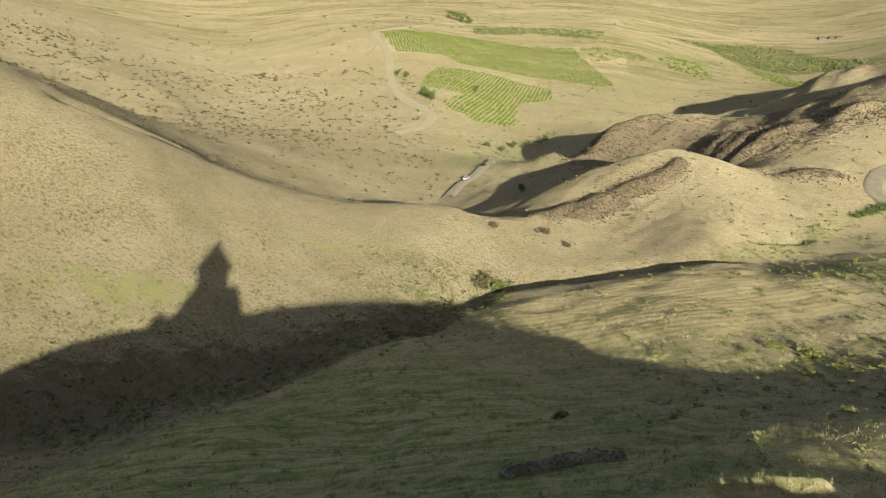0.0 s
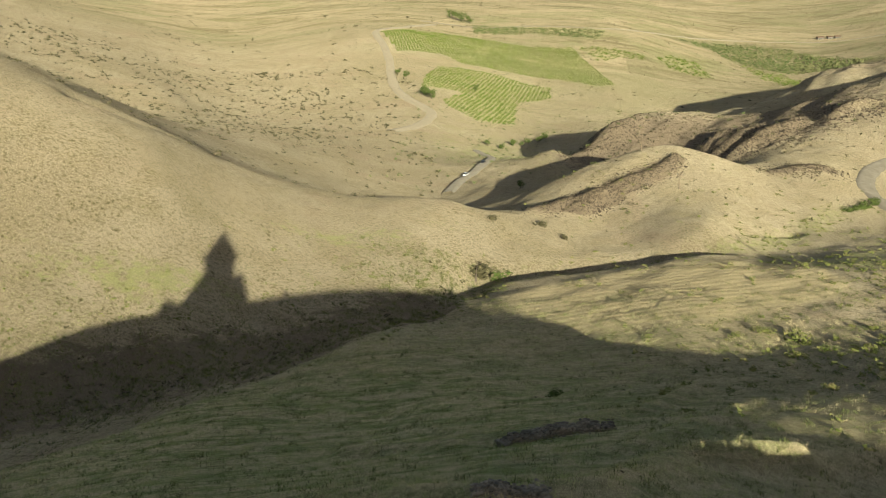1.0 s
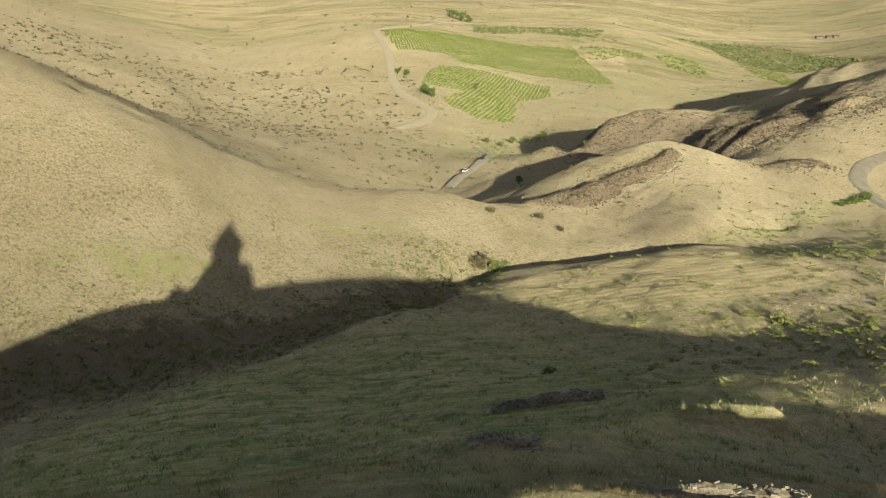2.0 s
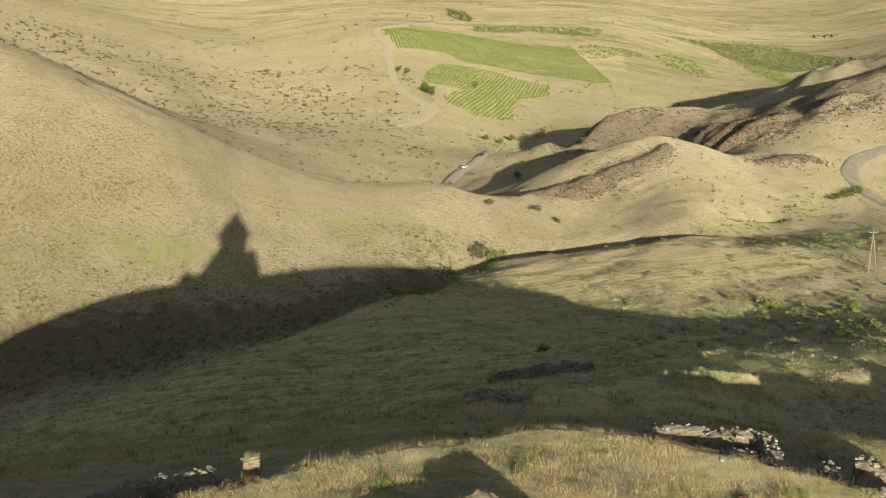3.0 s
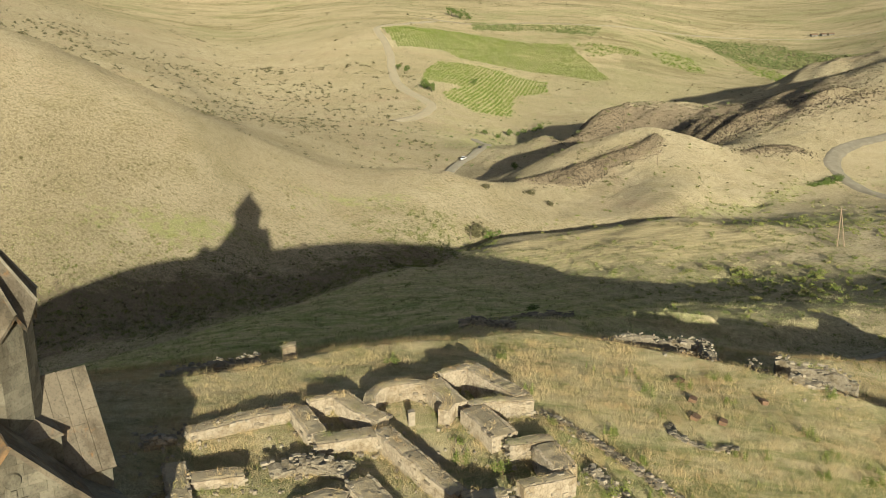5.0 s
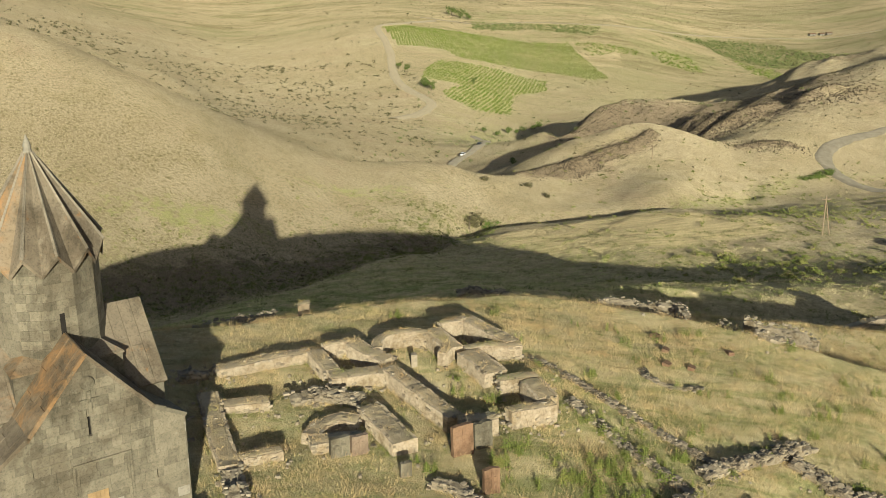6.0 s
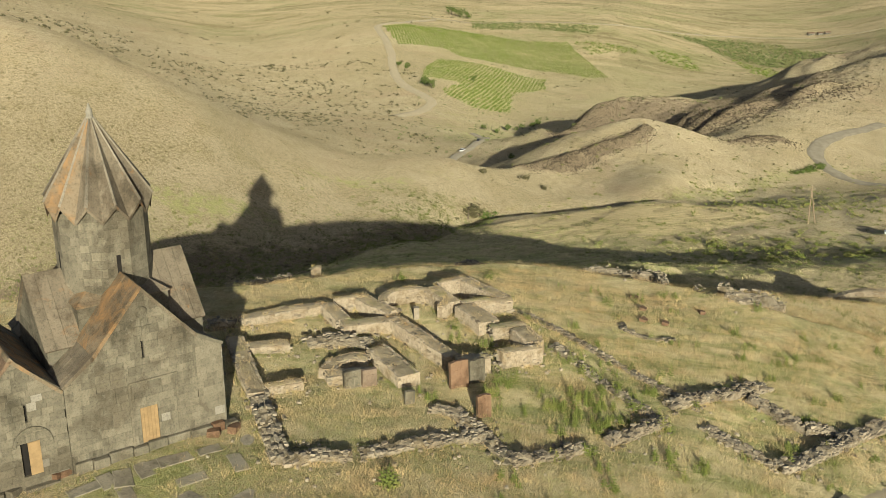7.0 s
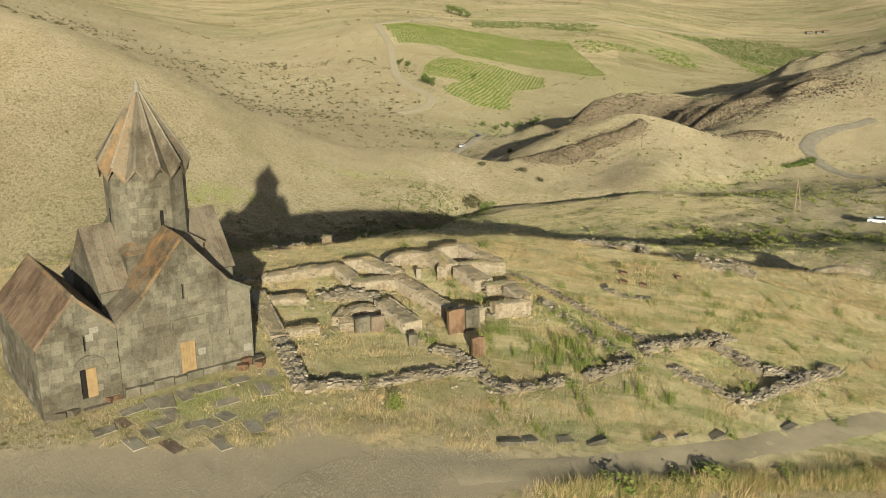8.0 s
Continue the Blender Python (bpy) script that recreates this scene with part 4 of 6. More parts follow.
def rubble_wall(path, tall, thick, label, pool=None, core=None, stones=6.0, crumble=0.16, group="ruin walls", level=None):
    """A broken wall along a line on the ground: an uneven core, faced and topped with single stones."""
    pool, core = pool or STONES, core or CORE
    pts = [Vector((x, y, 0)) for x, y in path]
    z0 = land_at(*path[0])
    top = thing("ruin_wall", (path[0][0], path[0][1], z0), label, "wall", group)
    base = Vector((path[0][0], path[0][1], z0))
    rows, total = [], 0.0
    for a, b in zip(pts[:-1], pts[1:]):
        n = max(2, round((b - a).length / 0.4))
        for k in range(n + (1 if b is pts[-1] else 0)):
            rows.append((a.lerp(b, k / n), (b - a).normalized()))
        total += (b - a).length
    verts, faces, tops = [], [], []
    drop = eased = 0.0
    square = core is CORE
    j = 0.03 if square else 0.07
    for i, (p, d) in enumerate(rows):
        side = Vector((-d.y, d.x, 0))
        g = land_at(p.x, p.y)
        if i % 3 == 0:
            drop = rng.choice((0.15, 0.0, -0.1, -0.35, -0.7, -1.0)) * crumble * tall
        eased += 0.45 * (drop - eased)
        h = (tall if level is None else max(0.35, level(p.x, p.y) - g)) + (eased if square else drop) + rng.uniform(-0.03, 0.03) - (0.2 * tall * crumble if i in (0, len(rows) - 1) else 0)
        tops.append((p, d, side, g, h))
        for s, z in (((-0.53, -0.6), (-0.51, 0.5 * h), (-0.50, 0.985 * h), (-0.485, h), (0.485, h), (0.50, 0.985 * h), (0.51, 0.5 * h), (0.53, -0.6)) if square else ((-0.53, -0.6), (-0.48, 0.35 * h), (-0.42, 0.72 * h), (-0.28, 0.88 * h), (0.28, 0.88 * h), (0.42, 0.72 * h), (0.48, 0.35 * h), (0.53, -0.6))):
            q = p + side * (s * thick + rng.uniform(-j, j)) + d * rng.uniform(-j, j)
            verts.append(Vector((q.x, q.y, g + z + rng.uniform(-j, j))) - base)
    m = 8
    for i in range(len(rows) - 1):
        for k in range(m - 1):
            faces.append((i * m + k, i * m + k + 1, (i + 1) * m + k + 1, (i + 1) * m + k))
    faces += [tuple(range(m))[::-1], tuple((len(rows) - 1) * m + k for k in range(m))]
    body = raw("wall_core", verts, faces, core, top)
    # earth that has settled on the top
    vs, fs = [], []
    for i, (p, d, side, g, h) in enumerate(tops):
        for s, z in ((-0.40, -0.03), (-0.28, 0.02), (0.0, 0.04), (0.28, 0.02), (0.40, -0.03)):
            q = p + side * s * thick
            vs.append(Vector((q.x, q.y, g + h + z + rng.uniform(0.0, 0.04))) - base)
    fs = [(i * 5 + k, i * 5 + k + 1, (i + 1) * 5 + k + 1, (i + 1) * 5 + k) for i in range(len(tops) - 1) for k in range(4)]
    if square:
        raw("earth_cap", vs, fs, CAP, top, "dry earth and grass roots on the wall top")
    if square:
        WALL_TOPS.extend((p.x, p.y, g + h, thick) for p, d, side, g, h in tops)
    for k in range(int(total * stones)):
        p, d, side, g, h = rng.choice(tops)
        p = p + d * rng.uniform(-0.2, 0.2)
        turn = math.atan2(d.y, d.x)
        u = rng.random()
        if u < 0.62:  # on the two faces
            s = rng.choice((-1, 1))
            q = p + side * s * thick * (0.44 if square else 0.46)
            set_stone(body, Vector((q.x, q.y, g + rng.uniform(0.05, 0.95) * h)) - base, rng.uniform(0.20, 0.38), pool, turn, 0.12)
        elif u < 0.93:  # along the top
            q = p + side * rng.uniform(-0.42, 0.42) * thick
            set_stone(body, Vector((q.x, q.y, g + h - 0.02)) - base, rng.uniform(0.14, 0.34), pool, turn, 0.4)
        else:  # fallen at the foot
            q = p + side * rng.choice((-1, 1)) * thick * rng.uniform(0.6, 1.1)
            set_stone(body, Vector((q.x, q.y, land_at(q.x, q.y) + 0.05)) - base, rng.uniform(0.15, 0.34), pool)
    return top


BUFF = "buff rubble stone wall of a roofless ruin"
GREY = "low broken wall of dark grey stones"
PLASTER = "long pale plastered wall of a roofless hall"
ENCLOSURE = "tumbled rubble wall of a square enclosure"
BROW_WALL = "broken stone wall below the grassy brow"
# line, height, thickness, label, dark stones, tops on one level
RUIN_WALLS = [
    # walled rooms beside the church
    ([(-1.9, 12.1), (-0.9, 9.2), (0.1, 6.3), (1.2, 3.5)], 0.9, 1.25, "broad earth-topped wall along the church", 0, 1),
    ([(1.2, 3.5), (1.8, 1.6), (2.9, -1.5), (3.9, -4.3)], 0.7, 1.1, "broad earth-topped wall along the church", 1, 0),
    ([(-2.1, 15.7), (0.6, 17.6), (3.3, 18.9), (4.1, 18.9)], 1.3, 1.05, BUFF, 0, 1),
    ([(-4.2, 14.3), (-2.6, 15.3)], 0.9, 0.9, GREY, 1, 0),
    ([(3.9, 18.9), (5.4, 15.9)], 1.0, 1.2, BUFF, 0, 1),
    ([(4.4, 19.8), (6.1, 20.7)], 1.2, 0.6, BUFF, 0, 1),
    ([(6.3, 20.8), (7.4, 19.4), (9.0, 18.0)], 1.2, 1.3, BUFF, 0, 1),
    ([(11.9, 23.2), (12.7, 21.8), (13.5, 20.2)], 1.2, 1.5, BUFF, 0, 1),
    ([(12.5, 24.4), (14.5, 25.8)], 1.1, 0.7, BUFF, 0, 1),
    ([(14.6, 25.7), (15.9, 23.9), (17.7, 21.5)], 1.1, 1.2, BUFF, 0, 1),
    ([(14.3, 20.2), (16.2, 20.8), (18.3, 21.2)], 1.1, 0.75, BUFF, 0, 1),
    ([(14.5, 19.6), (16.3, 16.3)], 1.2, 1.7, BUFF, 0, 1),
    ([(16.4, 15.4), (19.0, 16.2)], 1.1, 0.9, BUFF, 0, 1),
    ([(18.5, 15.3), (19.4, 12.9)], 1.1, 1.5, BUFF, 0, 1),
    ([(16.8, 10.9), (19.7, 12.3)], 1.2, 0.9, BUFF, 0, 1),
    ([(-0.6, 10.6), (2.0, 11.4)], 1.1, 1.1, BUFF, 0, 1),
    ([(1.6, 4.4), (3.7, 5.4)], 0.9, 0.8, BUFF, 0, 1),
    ([(3.2, 12.3), (5.4, 13.1), (7.5, 12.5)], 0.7, 1.3, "broad rubble wall with a crumbled top", 1, 1),
    ([(5.4, 15.0), (8.7, 16.2)], 0.9, 1.3, BUFF, 0, 1),
    ([(5.1, 7.2), (5.5, 8.6), (6.5, 9.4), (7.7, 9.2)], 1.0, 1.1, "curved buff stone wall of a small room", 0, 1),
    ([(5.2, 6.4), (6.6, 6.9), (8.1, 7.2)], 0.9, 1.2, BUFF, 0, 1),
    ([(8.2, 10.9), (9.4, 8.8), (10.6, 6.6)], 0.9, 1.6, BUFF, 0, 1),
    ([(9.1, 16.6), (11.2, 13.4), (13.5, 10.1)], 1.2, 1.15, PLASTER, 0, 1),
    ([(13.7, 9.7), (16.0, 10.2)], 1.2, 1.0, BUFF, 0, 1),
    # kerbs and low walls round the rooms
    ([(19.1, 22.0), (22.2, 18.4), (26.2, 12.7), (30.0, 7.6)], 0.25, 0.5, "low stone kerb along an old enclosure", 1, 0),
    ([(21.0, 14.4), (22.4, 12.1), (24.3, 8.8), (26.8, 4.8)], 0.4, 0.6, "low line of stones along an old enclosure", 1, 0),
    ([(16.8, -2.5), (18.7, -1.5), (21.5, 0.3)], 0.6, 0.9, GREY, 0, 0),
    ([(22.9, 1.3), (24.3, 2.2), (26.8, 4.0)], 0.6, 0.9, GREY, 0, 0),
    ([(4.2, -4.3), (5.7, -3.6), (7.7, -3.3)], 0.5, 0.8, BUFF, 0, 0),
    ([(8.2, -2.9), (10.1, -2.0), (12.7, -0.7), (15.0, 0.1)], 0.5, 0.9, BUFF, 0, 0),
    ([(12.2, 3.4), (13.4, 3.1), (15.1, 0.6), (16.2, -1.3), (16.8, -2.3)], 0.55, 0.9, GREY, 1, 0),
    # square enclosure down the slope
    ([(27.9, 7.2), (30.2, 8.8), (33.5, 11.2), (36.4, 13.3)], 0.6, 1.0, ENCLOSURE, 0, 0),
    ([(34.5, 10.8), (36.1, 9.1), (37.4, 7.6), (39.5, 7.6)], 0.6, 1.0, ENCLOSURE, 0, 0),
    ([(33.6, 1.0), (37.1, 3.8), (41.6, 7.9), (44.0, 9.8)], 0.55, 1.1, ENCLOSURE, 0, 0),
    ([(29.9, 4.6), (31.6, 2.6), (33.4, 1.1)], 0.4, 0.8, ENCLOSURE, 0, 0),
    # below the brow and on the slope
    ([(-7.6, 29.9), (-5.1, 30.6), (-2.5, 31.2), (0.2, 31.6)], 1.95, 0.8, GREY, 1, 0),
    ([(24.8, 42.2), (28.4, 42.6), (31.4, 43.0), (34.4, 42.8)], 1.7, 1.1, BROW_WALL, 1, 2),
    ([(34.6, 42.2), (34.4, 37.8)], 1.5, 1.0, BROW_WALL, 1, 2),
    ([(30.4, 39.4), (33.2, 39.9)], 1.3, 0.7, BROW_WALL, 1, 2),
    ([(37.4, 38.6), (38.6, 36.2)], 1.3, 1.1, BROW_WALL, 1, 2),
    ([(38.6, 35.2), (39.9, 32.6), (43.2, 32.4)], 1.3, 1.0, BROW_WALL, 1, 2),
    ([(39.8, 39.4), (42.8, 38.6), (45.6, 36.6)], 1.0, 0.9, BROW_WALL, 1, 2),
    ([(59.4, 69.0), (64.6, 67.2), (70.0, 64.4)], 0.9, 1.4, "long buff stone wall at the foot of the ruins", 0, 0),
    ([(18.0, 84.5), (23.7, 87.8), (30.1, 90.0)], 1.3, 1.2, "dark drystone wall across the shaded slope", 1, 0),
    ([(14.5, 56.5), (19.6, 56.1)], 0.7, 0.9, "dark drystone wall across the shaded slope", 1, 0),
]


def ruin_level(x, y):
    return -0.20 - 0.032 * x


def brow_level(x, y):
    return -5.6 - 0.10 * max(0.0, x - 34)


for path, tall, thick, label, dark, even in RUIN_WALLS:
    low = dark or tall < 0.75
    rubble_wall(path, tall * 0.92, thick, label, DARK_STONES[:2] + STONES if dark else STONES, DRYSTONE if low else None, stones=34 if "drystone" in label else 13 if even == 2 else 19 if low else 10, crumble=0.4 if low else 0.12, level=(None, ruin_level, brow_level)[even])

# round apse of the roofless hall
arc = [(10.6 + 2.5 * math.cos(radians(a)), 20.4 + 2.5 * math.sin(radians(a))) for a in range(-32, 205, 21)]
rubble_wall(arc, 1.3, 0.75, "curved apse wall of pale plastered stone", stones=3, crumble=0.05, level=ruin_level)
# round stone ring in the grass
ring_at = [(29.6 + 2.2 * math.cos(radians(a)), 22.0 + 1.9 * math.sin(radians(a))) for a in range(150, 330, 20)]
rubble_wall(ring_at, 0.16, 0.4, "low ring of stones round an old hearth", DARK_STONES + STONES[:3], DRYSTONE, stones=9)
# squat pier
rubble_wall([(0.95, 31.9), (1.9, 32.0)], 2.2, 0.9, "squat square pier of weathered stone", DARK_STONES, stones=12, group="piers")


def upright(at, wide, tall, thick, turn, material, label, name="cross_stone", lean=0.0, category="carved stone"):
    """A standing slab with a worn top, a sunk field and a raised cross."""
    z = land_at(*at)
    top = thing(name, (at[0], at[1], z), label, category, turn=turn)
    bm = bmesh.new()
    n = 6
    prof = [(-wide / 2, -0.3), (wide / 2, -0.3)] + [(wide / 2 - wide * k / n, tall * (1 - rng.uniform(0, 0.05))) for k in range(n + 1)]
    prism(bm, [(x, -thick / 2, y) for x, y in prof], [(x, thick / 2, y) for x, y in prof])
    bmesh.ops.recalc_face_normals(bm, faces=bm.faces[:])
    slab_ob = part("slab", bm, material, top)
    slab_ob.rotation_euler = (radians(lean), 0, 0)
    if tall > 1.0:
        f = -thick / 2
        box("cross_relief", (-0.06, f - 0.03, tall * 0.25), (0.06, f + 0.01, tall * 0.85), material, slab_ob)
        box("cross_relief", (-wide * 0.3, f - 0.028, tall * 0.58), (wide * 0.3, f + 0.01, tall * 0.66), material, slab_ob)
    return top


upright((13.9, 6.9), 1.35, 1.9, 0.3, 30, REDSTONE, "broad red tuff cross stone standing upright", lean=-4)
upright((15.1, 7.9), 1.2, 1.7, 0.3, 30, WALL, "grey basalt cross stone beside a red one", lean=-3)
upright((15.4, 3.2), 0.95, 1.55, 0.28, 25, REDSTONE, "orange-red tuff cross stone standing alone", lean=-3)
upright((6.9, 5.9), 1.15, 1.25, 0.3, 28, WALL, "grey carved slab set in a ruined room")
upright((8.0, 6.2), 1.0, 1.25, 0.3, 28, PINKSTONE, "pinkish carved slab set in a ruined room")
upright((10.7, 4.3), 0.65, 0.95, 0.25, 20, WALL, "small grey gravestone in dry grass", "gravestone", 5, "gravestone")
upright((10.75, 19.4), 0.42, 0.95, 0.4, 10, RUBBLE, "short square stone post in the apse", "stone_post", 0, "post")
for at, w, h, t in (((16.9, -9.1), 1.5, 0.55, 15), ((18.2, -8.5), 0.8, 0.45, 25), ((20.4, -7.9), 1.0, 0.4, 20), ((22.4, -7.6), 1.4, 0.5, 18), ((26.5, -6.1), 1.2, 0.4, 28), ((28.2, -5.3), 1.0, 0.35, 24), ((30.8, -4.3), 1.2, 0.4, 32), ((36.5, -1.6), 1.3, 0.4, 36)):
    ob = bpy.data.objects.new("gravestone", rng.choice(DARK_STONES))
    scene.collection.objects.link(ob)
    ob.matrix_basis = Matrix.LocRotScale((at[0], at[1], land_at(*at) + 0.06), Euler((radians(rng.uniform(-14, 4)), radians(rng.uniform(-8, 8)), radians(t))), (w * 1.15, rng.uniform(0.5, 0.8), h * 1.1))
    tagged(ob, "weathered grey slab half sunk beside the dirt road", "gravestone", "roadside slabs")


def lying_slab(at, long, wide, turn, material, label, tall=0.035):
    z = land_at(*at)
    bm = bmesh.new()
    pts = [(-long / 2, -wide / 2), (long / 2, -wide / 2), (long / 2, wide / 2), (-long / 2, wide / 2)]
    pts = [(x + rng.uniform(-0.08, 0.08), y + rng.uniform(-0.06, 0.06)) for x, y in pts]
    prism(bm, [(x, y, -0.3) for x, y in pts], [(x * 0.96, y * 0.96, tall) for x, y in pts])
    bmesh.ops.bevel(bm, geom=[e for e in bm.edges if all(v.co.z > 0 for v in e.verts)], offset=0.03, segments=1, affect="EDGES")
    ob = part("grave_slab", bm, material, None, label)
    up = Vector((land_at(at[0] - 0.6, at[1]) - land_at(at[0] + 0.6, at[1]), land_at(at[0], at[1] - 0.6) - land_at(at[0], at[1] + 0.6), 1.2)).normalized()
    lie = Vector((0, 0, 1)).rotation_difference(up).to_matrix().to_4x4()
    ob.matrix_basis = Matrix.Translation((at[0], at[1], z)) @ lie @ pose(0, 0, 0, 0, 0, turn)
    return tagged(ob, category="grave slab", group="slabs before the church")


SLABS = [(-3.6, -5.0), (-3.1, -4.3), (-2.2, -3.9), (-0.5, -2.8), (1.4, -1.5), (1.4, -4.2), (-0.8, -5.8), (2.3, -7.5), (-0.5, -7.5), (-2.1, -8.5), (-1.2, -8.4), (-0.1, -10.8), (1.4, -8.7),
         (-7.3, -9.4), (-6.6, -8.2), (-5.1, -10.8), (-4.6, -9.6), (-4.3, -8.3), (-2.9, -11.1), (-6.2, -6.8), (-5.3, -6.1), (-4.5, -5.8), (-3.9, -7.3)]
for k, at in enumerate(SLABS):
    m = PINKSTONE if k in (14, 18) else SLAB
    lying_slab(at, rng.uniform(1.4, 2.1), rng.uniform(0.8, 1.1), 36 + rng.choice((0, 90, 90, 90)) + rng.uniform(-14, 14), m,
               "pinkish grave slab sunk in green grass" if m is PINKSTONE else "grey basalt grave slab sunk in green grass")
lying_slab((-9.0, -6.0), 1.8, 1.5, 36, WALL, "broad worn doorstep slab before the chapel", 0.16)
for at in ((-10.6, -7.6), (-9.9, -7.2), (-8.2, -5.6), (-7.8, -5.3), (-0.6, -1.2), (0.5, -0.6)):
    ob = bpy.data.objects.new("loose_stone", rng.choice(RED_STONES if at[0] > -8.5 else DARK_STONES))
    scene.collection.objects.link(ob)
    ob.matrix_basis = Matrix.LocRotScale((at[0], at[1], land_at(*at) + 0.15), Euler((0, 0, rng.uniform(0, 3))), (0.9, 0.7, 0.8))
    tagged(ob, "rough block of stone leaning at the church wall", "stone", "stones at the church wall")

# broken red tuff lying in the grass behind the rooms
for at in ((30.2, 32.1), (30.2, 27.9), (35.7, 29.4), (31.4, 24.4), (29.6, 24.6)):
    ob = bpy.data.objects.new("tuff_fragment", rng.choice(RED_STONES))
    scene.collection.objects.link(ob)
    ob.matrix_basis = Matrix.LocRotScale((at[0], at[1], land_at(*at) + 0.12), Euler((0.2, 0.1, rng.uniform(0, 3))), (0.9, 0.6, 0.5))
    tagged(ob, "broken red tuff block lying in dry grass", "stone", "red tuff blocks")

# ---- roads ----
def road_material(name, a, b2):
    m, nt, b = start_material(name, 0.95)
    at = place_of(nt)
    col = mix_node(nt, "MIX", a, b2, ramp_node(nt, noise_node(nt, 0.35, 6, 0.65, at, 0.4), 0.3, 0.7))
    col = mix_node(nt, "MULTIPLY", col, (0.7, 0.7, 0.68), ramp_node(nt, noise_node(nt, 7, 5, 0.8, at), 0.5, 0.75))
    nt.links.new(col, b.inputs["Base Color"])
    b.inputs["Diffuse Roughness"].default_value = 1.0
    bump_to(nt, b, noise_node(nt, 5, 7, 0.75, at), 0.5, 0.12)
    return m


DIRT = road_material("pale_dirt", (0.22, 0.19, 0.13), (0.28, 0.243, 0.17))
GRAVEL_ROAD = road_material("grey_gravel_road", (0.155, 0.138, 0.105), (0.215, 0.194, 0.148))


def road(path, wide, lift_by, material, label, ragged=0.15, step=2.0, name="road"):
    pts = [Vector((x, y)) for x, y in path]
    line = []
    for i in range(len(pts) - 1):  # smooth curve through the places
        p0, p1, p2, p3 = pts[max(i - 1, 0)], pts[i], pts[i + 1], pts[min(i + 2, len(pts) - 1)]
        n = max(3, int((p2 - p1).length / step))
        for k in range(n):
            t = k / n
            line.append(0.5 * (2 * p1 + (p2 - p0) * t + (2 * p0 - 5 * p1 + 4 * p2 - p3) * t * t + (3 * p1 - p0 - 3 * p2 + p3) * t ** 3))
    line.append(pts[-1])
    xs, ys = [], []
    for i, p in enumerate(line):
        d = (line[min(i + 1, len(line) - 1)] - line[max(i - 1, 0)]).normalized()
        s = Vector((-d.y, d.x))
        for k in range(7):
            w = wide * (k / 6 - 0.5)
            if k in (0, 6):
                w += wide * ragged * rng.uniform(-0.5, 0.5)
            xs.append(p.x + s.x * w)
            ys.append(p.y + s.y * w)
    zs = land(np.array(xs), np.array(ys)) + lift_by
    zs = zs.reshape(-1, 7)
    zs[:, 0] -= lift_by + 0.05
    zs[:, 6] -= lift_by + 0.05
    faces = [(i * 7 + k, i * 7 + k + 1, (i + 1) * 7 + k + 1, (i + 1) * 7 + k) for i in range(len(line) - 1) for k in range(6)]
    ob = raw(name, list(zip(xs, ys, zs.ravel().tolist())), faces, material)
    ob.data.polygons.foreach_set("use_smooth", [True] * len(ob.data.polygons))
    if ob.data.polygons[0].normal.z < 0:
        ob.data.flip_normals()
    return tagged(ob, label, "road", kind="structure")


road([(13.5, -13.2), (16.5, -12.2), (20, -11), (25, -9), (31, -6), (38, -2), (45, 2), (58, 6)], 3.0, 0.02, DIRT, "pale dirt road past the church", 0.25, 0.5, "road_1")
road([(14, 396), (20, 427), (27, 448), (35, 490), (38, 530), (40, 575), (33, 612)], 5.5, 0.9, GRAVEL_ROAD, "gravel road along the valley floor", 0.12, 3, "road_3")
road([(-22, 655), (-7, 686), (4, 747), (-3, 781), (-15, 823), (-29, 891), (-37, 962), (-42, 1031), (-51, 1106), (-68, 1232), (-46, 1290), (-28, 1354), (1, 1447)], 9, 1.2, DIRT, "pale track winding past the vineyards", 0.12, 8, "road_4")
road([(175, 268), (160, 289), (156, 309), (157, 329), (163, 346), (173, 361), (186, 374), (205, 386)], 6.5, 0.5, GRAVEL_ROAD, "gravel road bending round a hill", 0.1, 2, "road_5")

road([(-20, 1480), (60, 1465), (150, 1520), (250, 1530), (360, 1640), (500, 1780), (640, 1830), (780, 1760)], 4.5, 1.5, DIRT, "pale field track across the plain", 0.3, 12, "road_6")


# gravelly platform of broken stone beside the road
def gravel_bed():
    vs, fs = [], []
    r = random.Random(5)
    spots = np.random.RandomState(5).uniform((2.5, -18), (17.2, -10.2), (11000, 2))
    spots = spots[inside([(2.2, -17.8), (3.1, -16.3), (6.3, -12.9), (8.4, -11.6), (13.4, -10.7), (16.6, -10.4), (16.6, -12.4), (13, -14.0), (12, -17.8)], spots[:, 0], spots[:, 1])]
    for x, y, z in zip(spots[:, 0], spots[:, 1], land(spots[:, 0], spots[:, 1])):
        if r.random() < 0.9:
            s, a = r.uniform(0.02, 0.08), r.uniform(0, 6.28)
            b = len(vs)
            for k in range(5):
                t = a + k * 1.256
                vs.append((x + s * math.cos(t) * r.uniform(0.7, 1.3), y + s * math.sin(t) * r.uniform(0.7, 1.2), z - 0.02))
            vs.append((x, y, z + s * r.uniform(0.3, 0.7) + 0.03))
            fs += [(b + k, b + (k + 1) % 5, b + 5) for k in range(5)]
    ob = raw("gravel", vs, fs, plain_material("grey_broken_stone", (0.19, 0.168, 0.118), (0.28, 0.245, 0.175), 3, 0.95, 0.3, 0.02, island=True))
    return tagged(ob, "patch of broken grey stone beside the road", "gravel", kind="stuff")


gravel_bed()

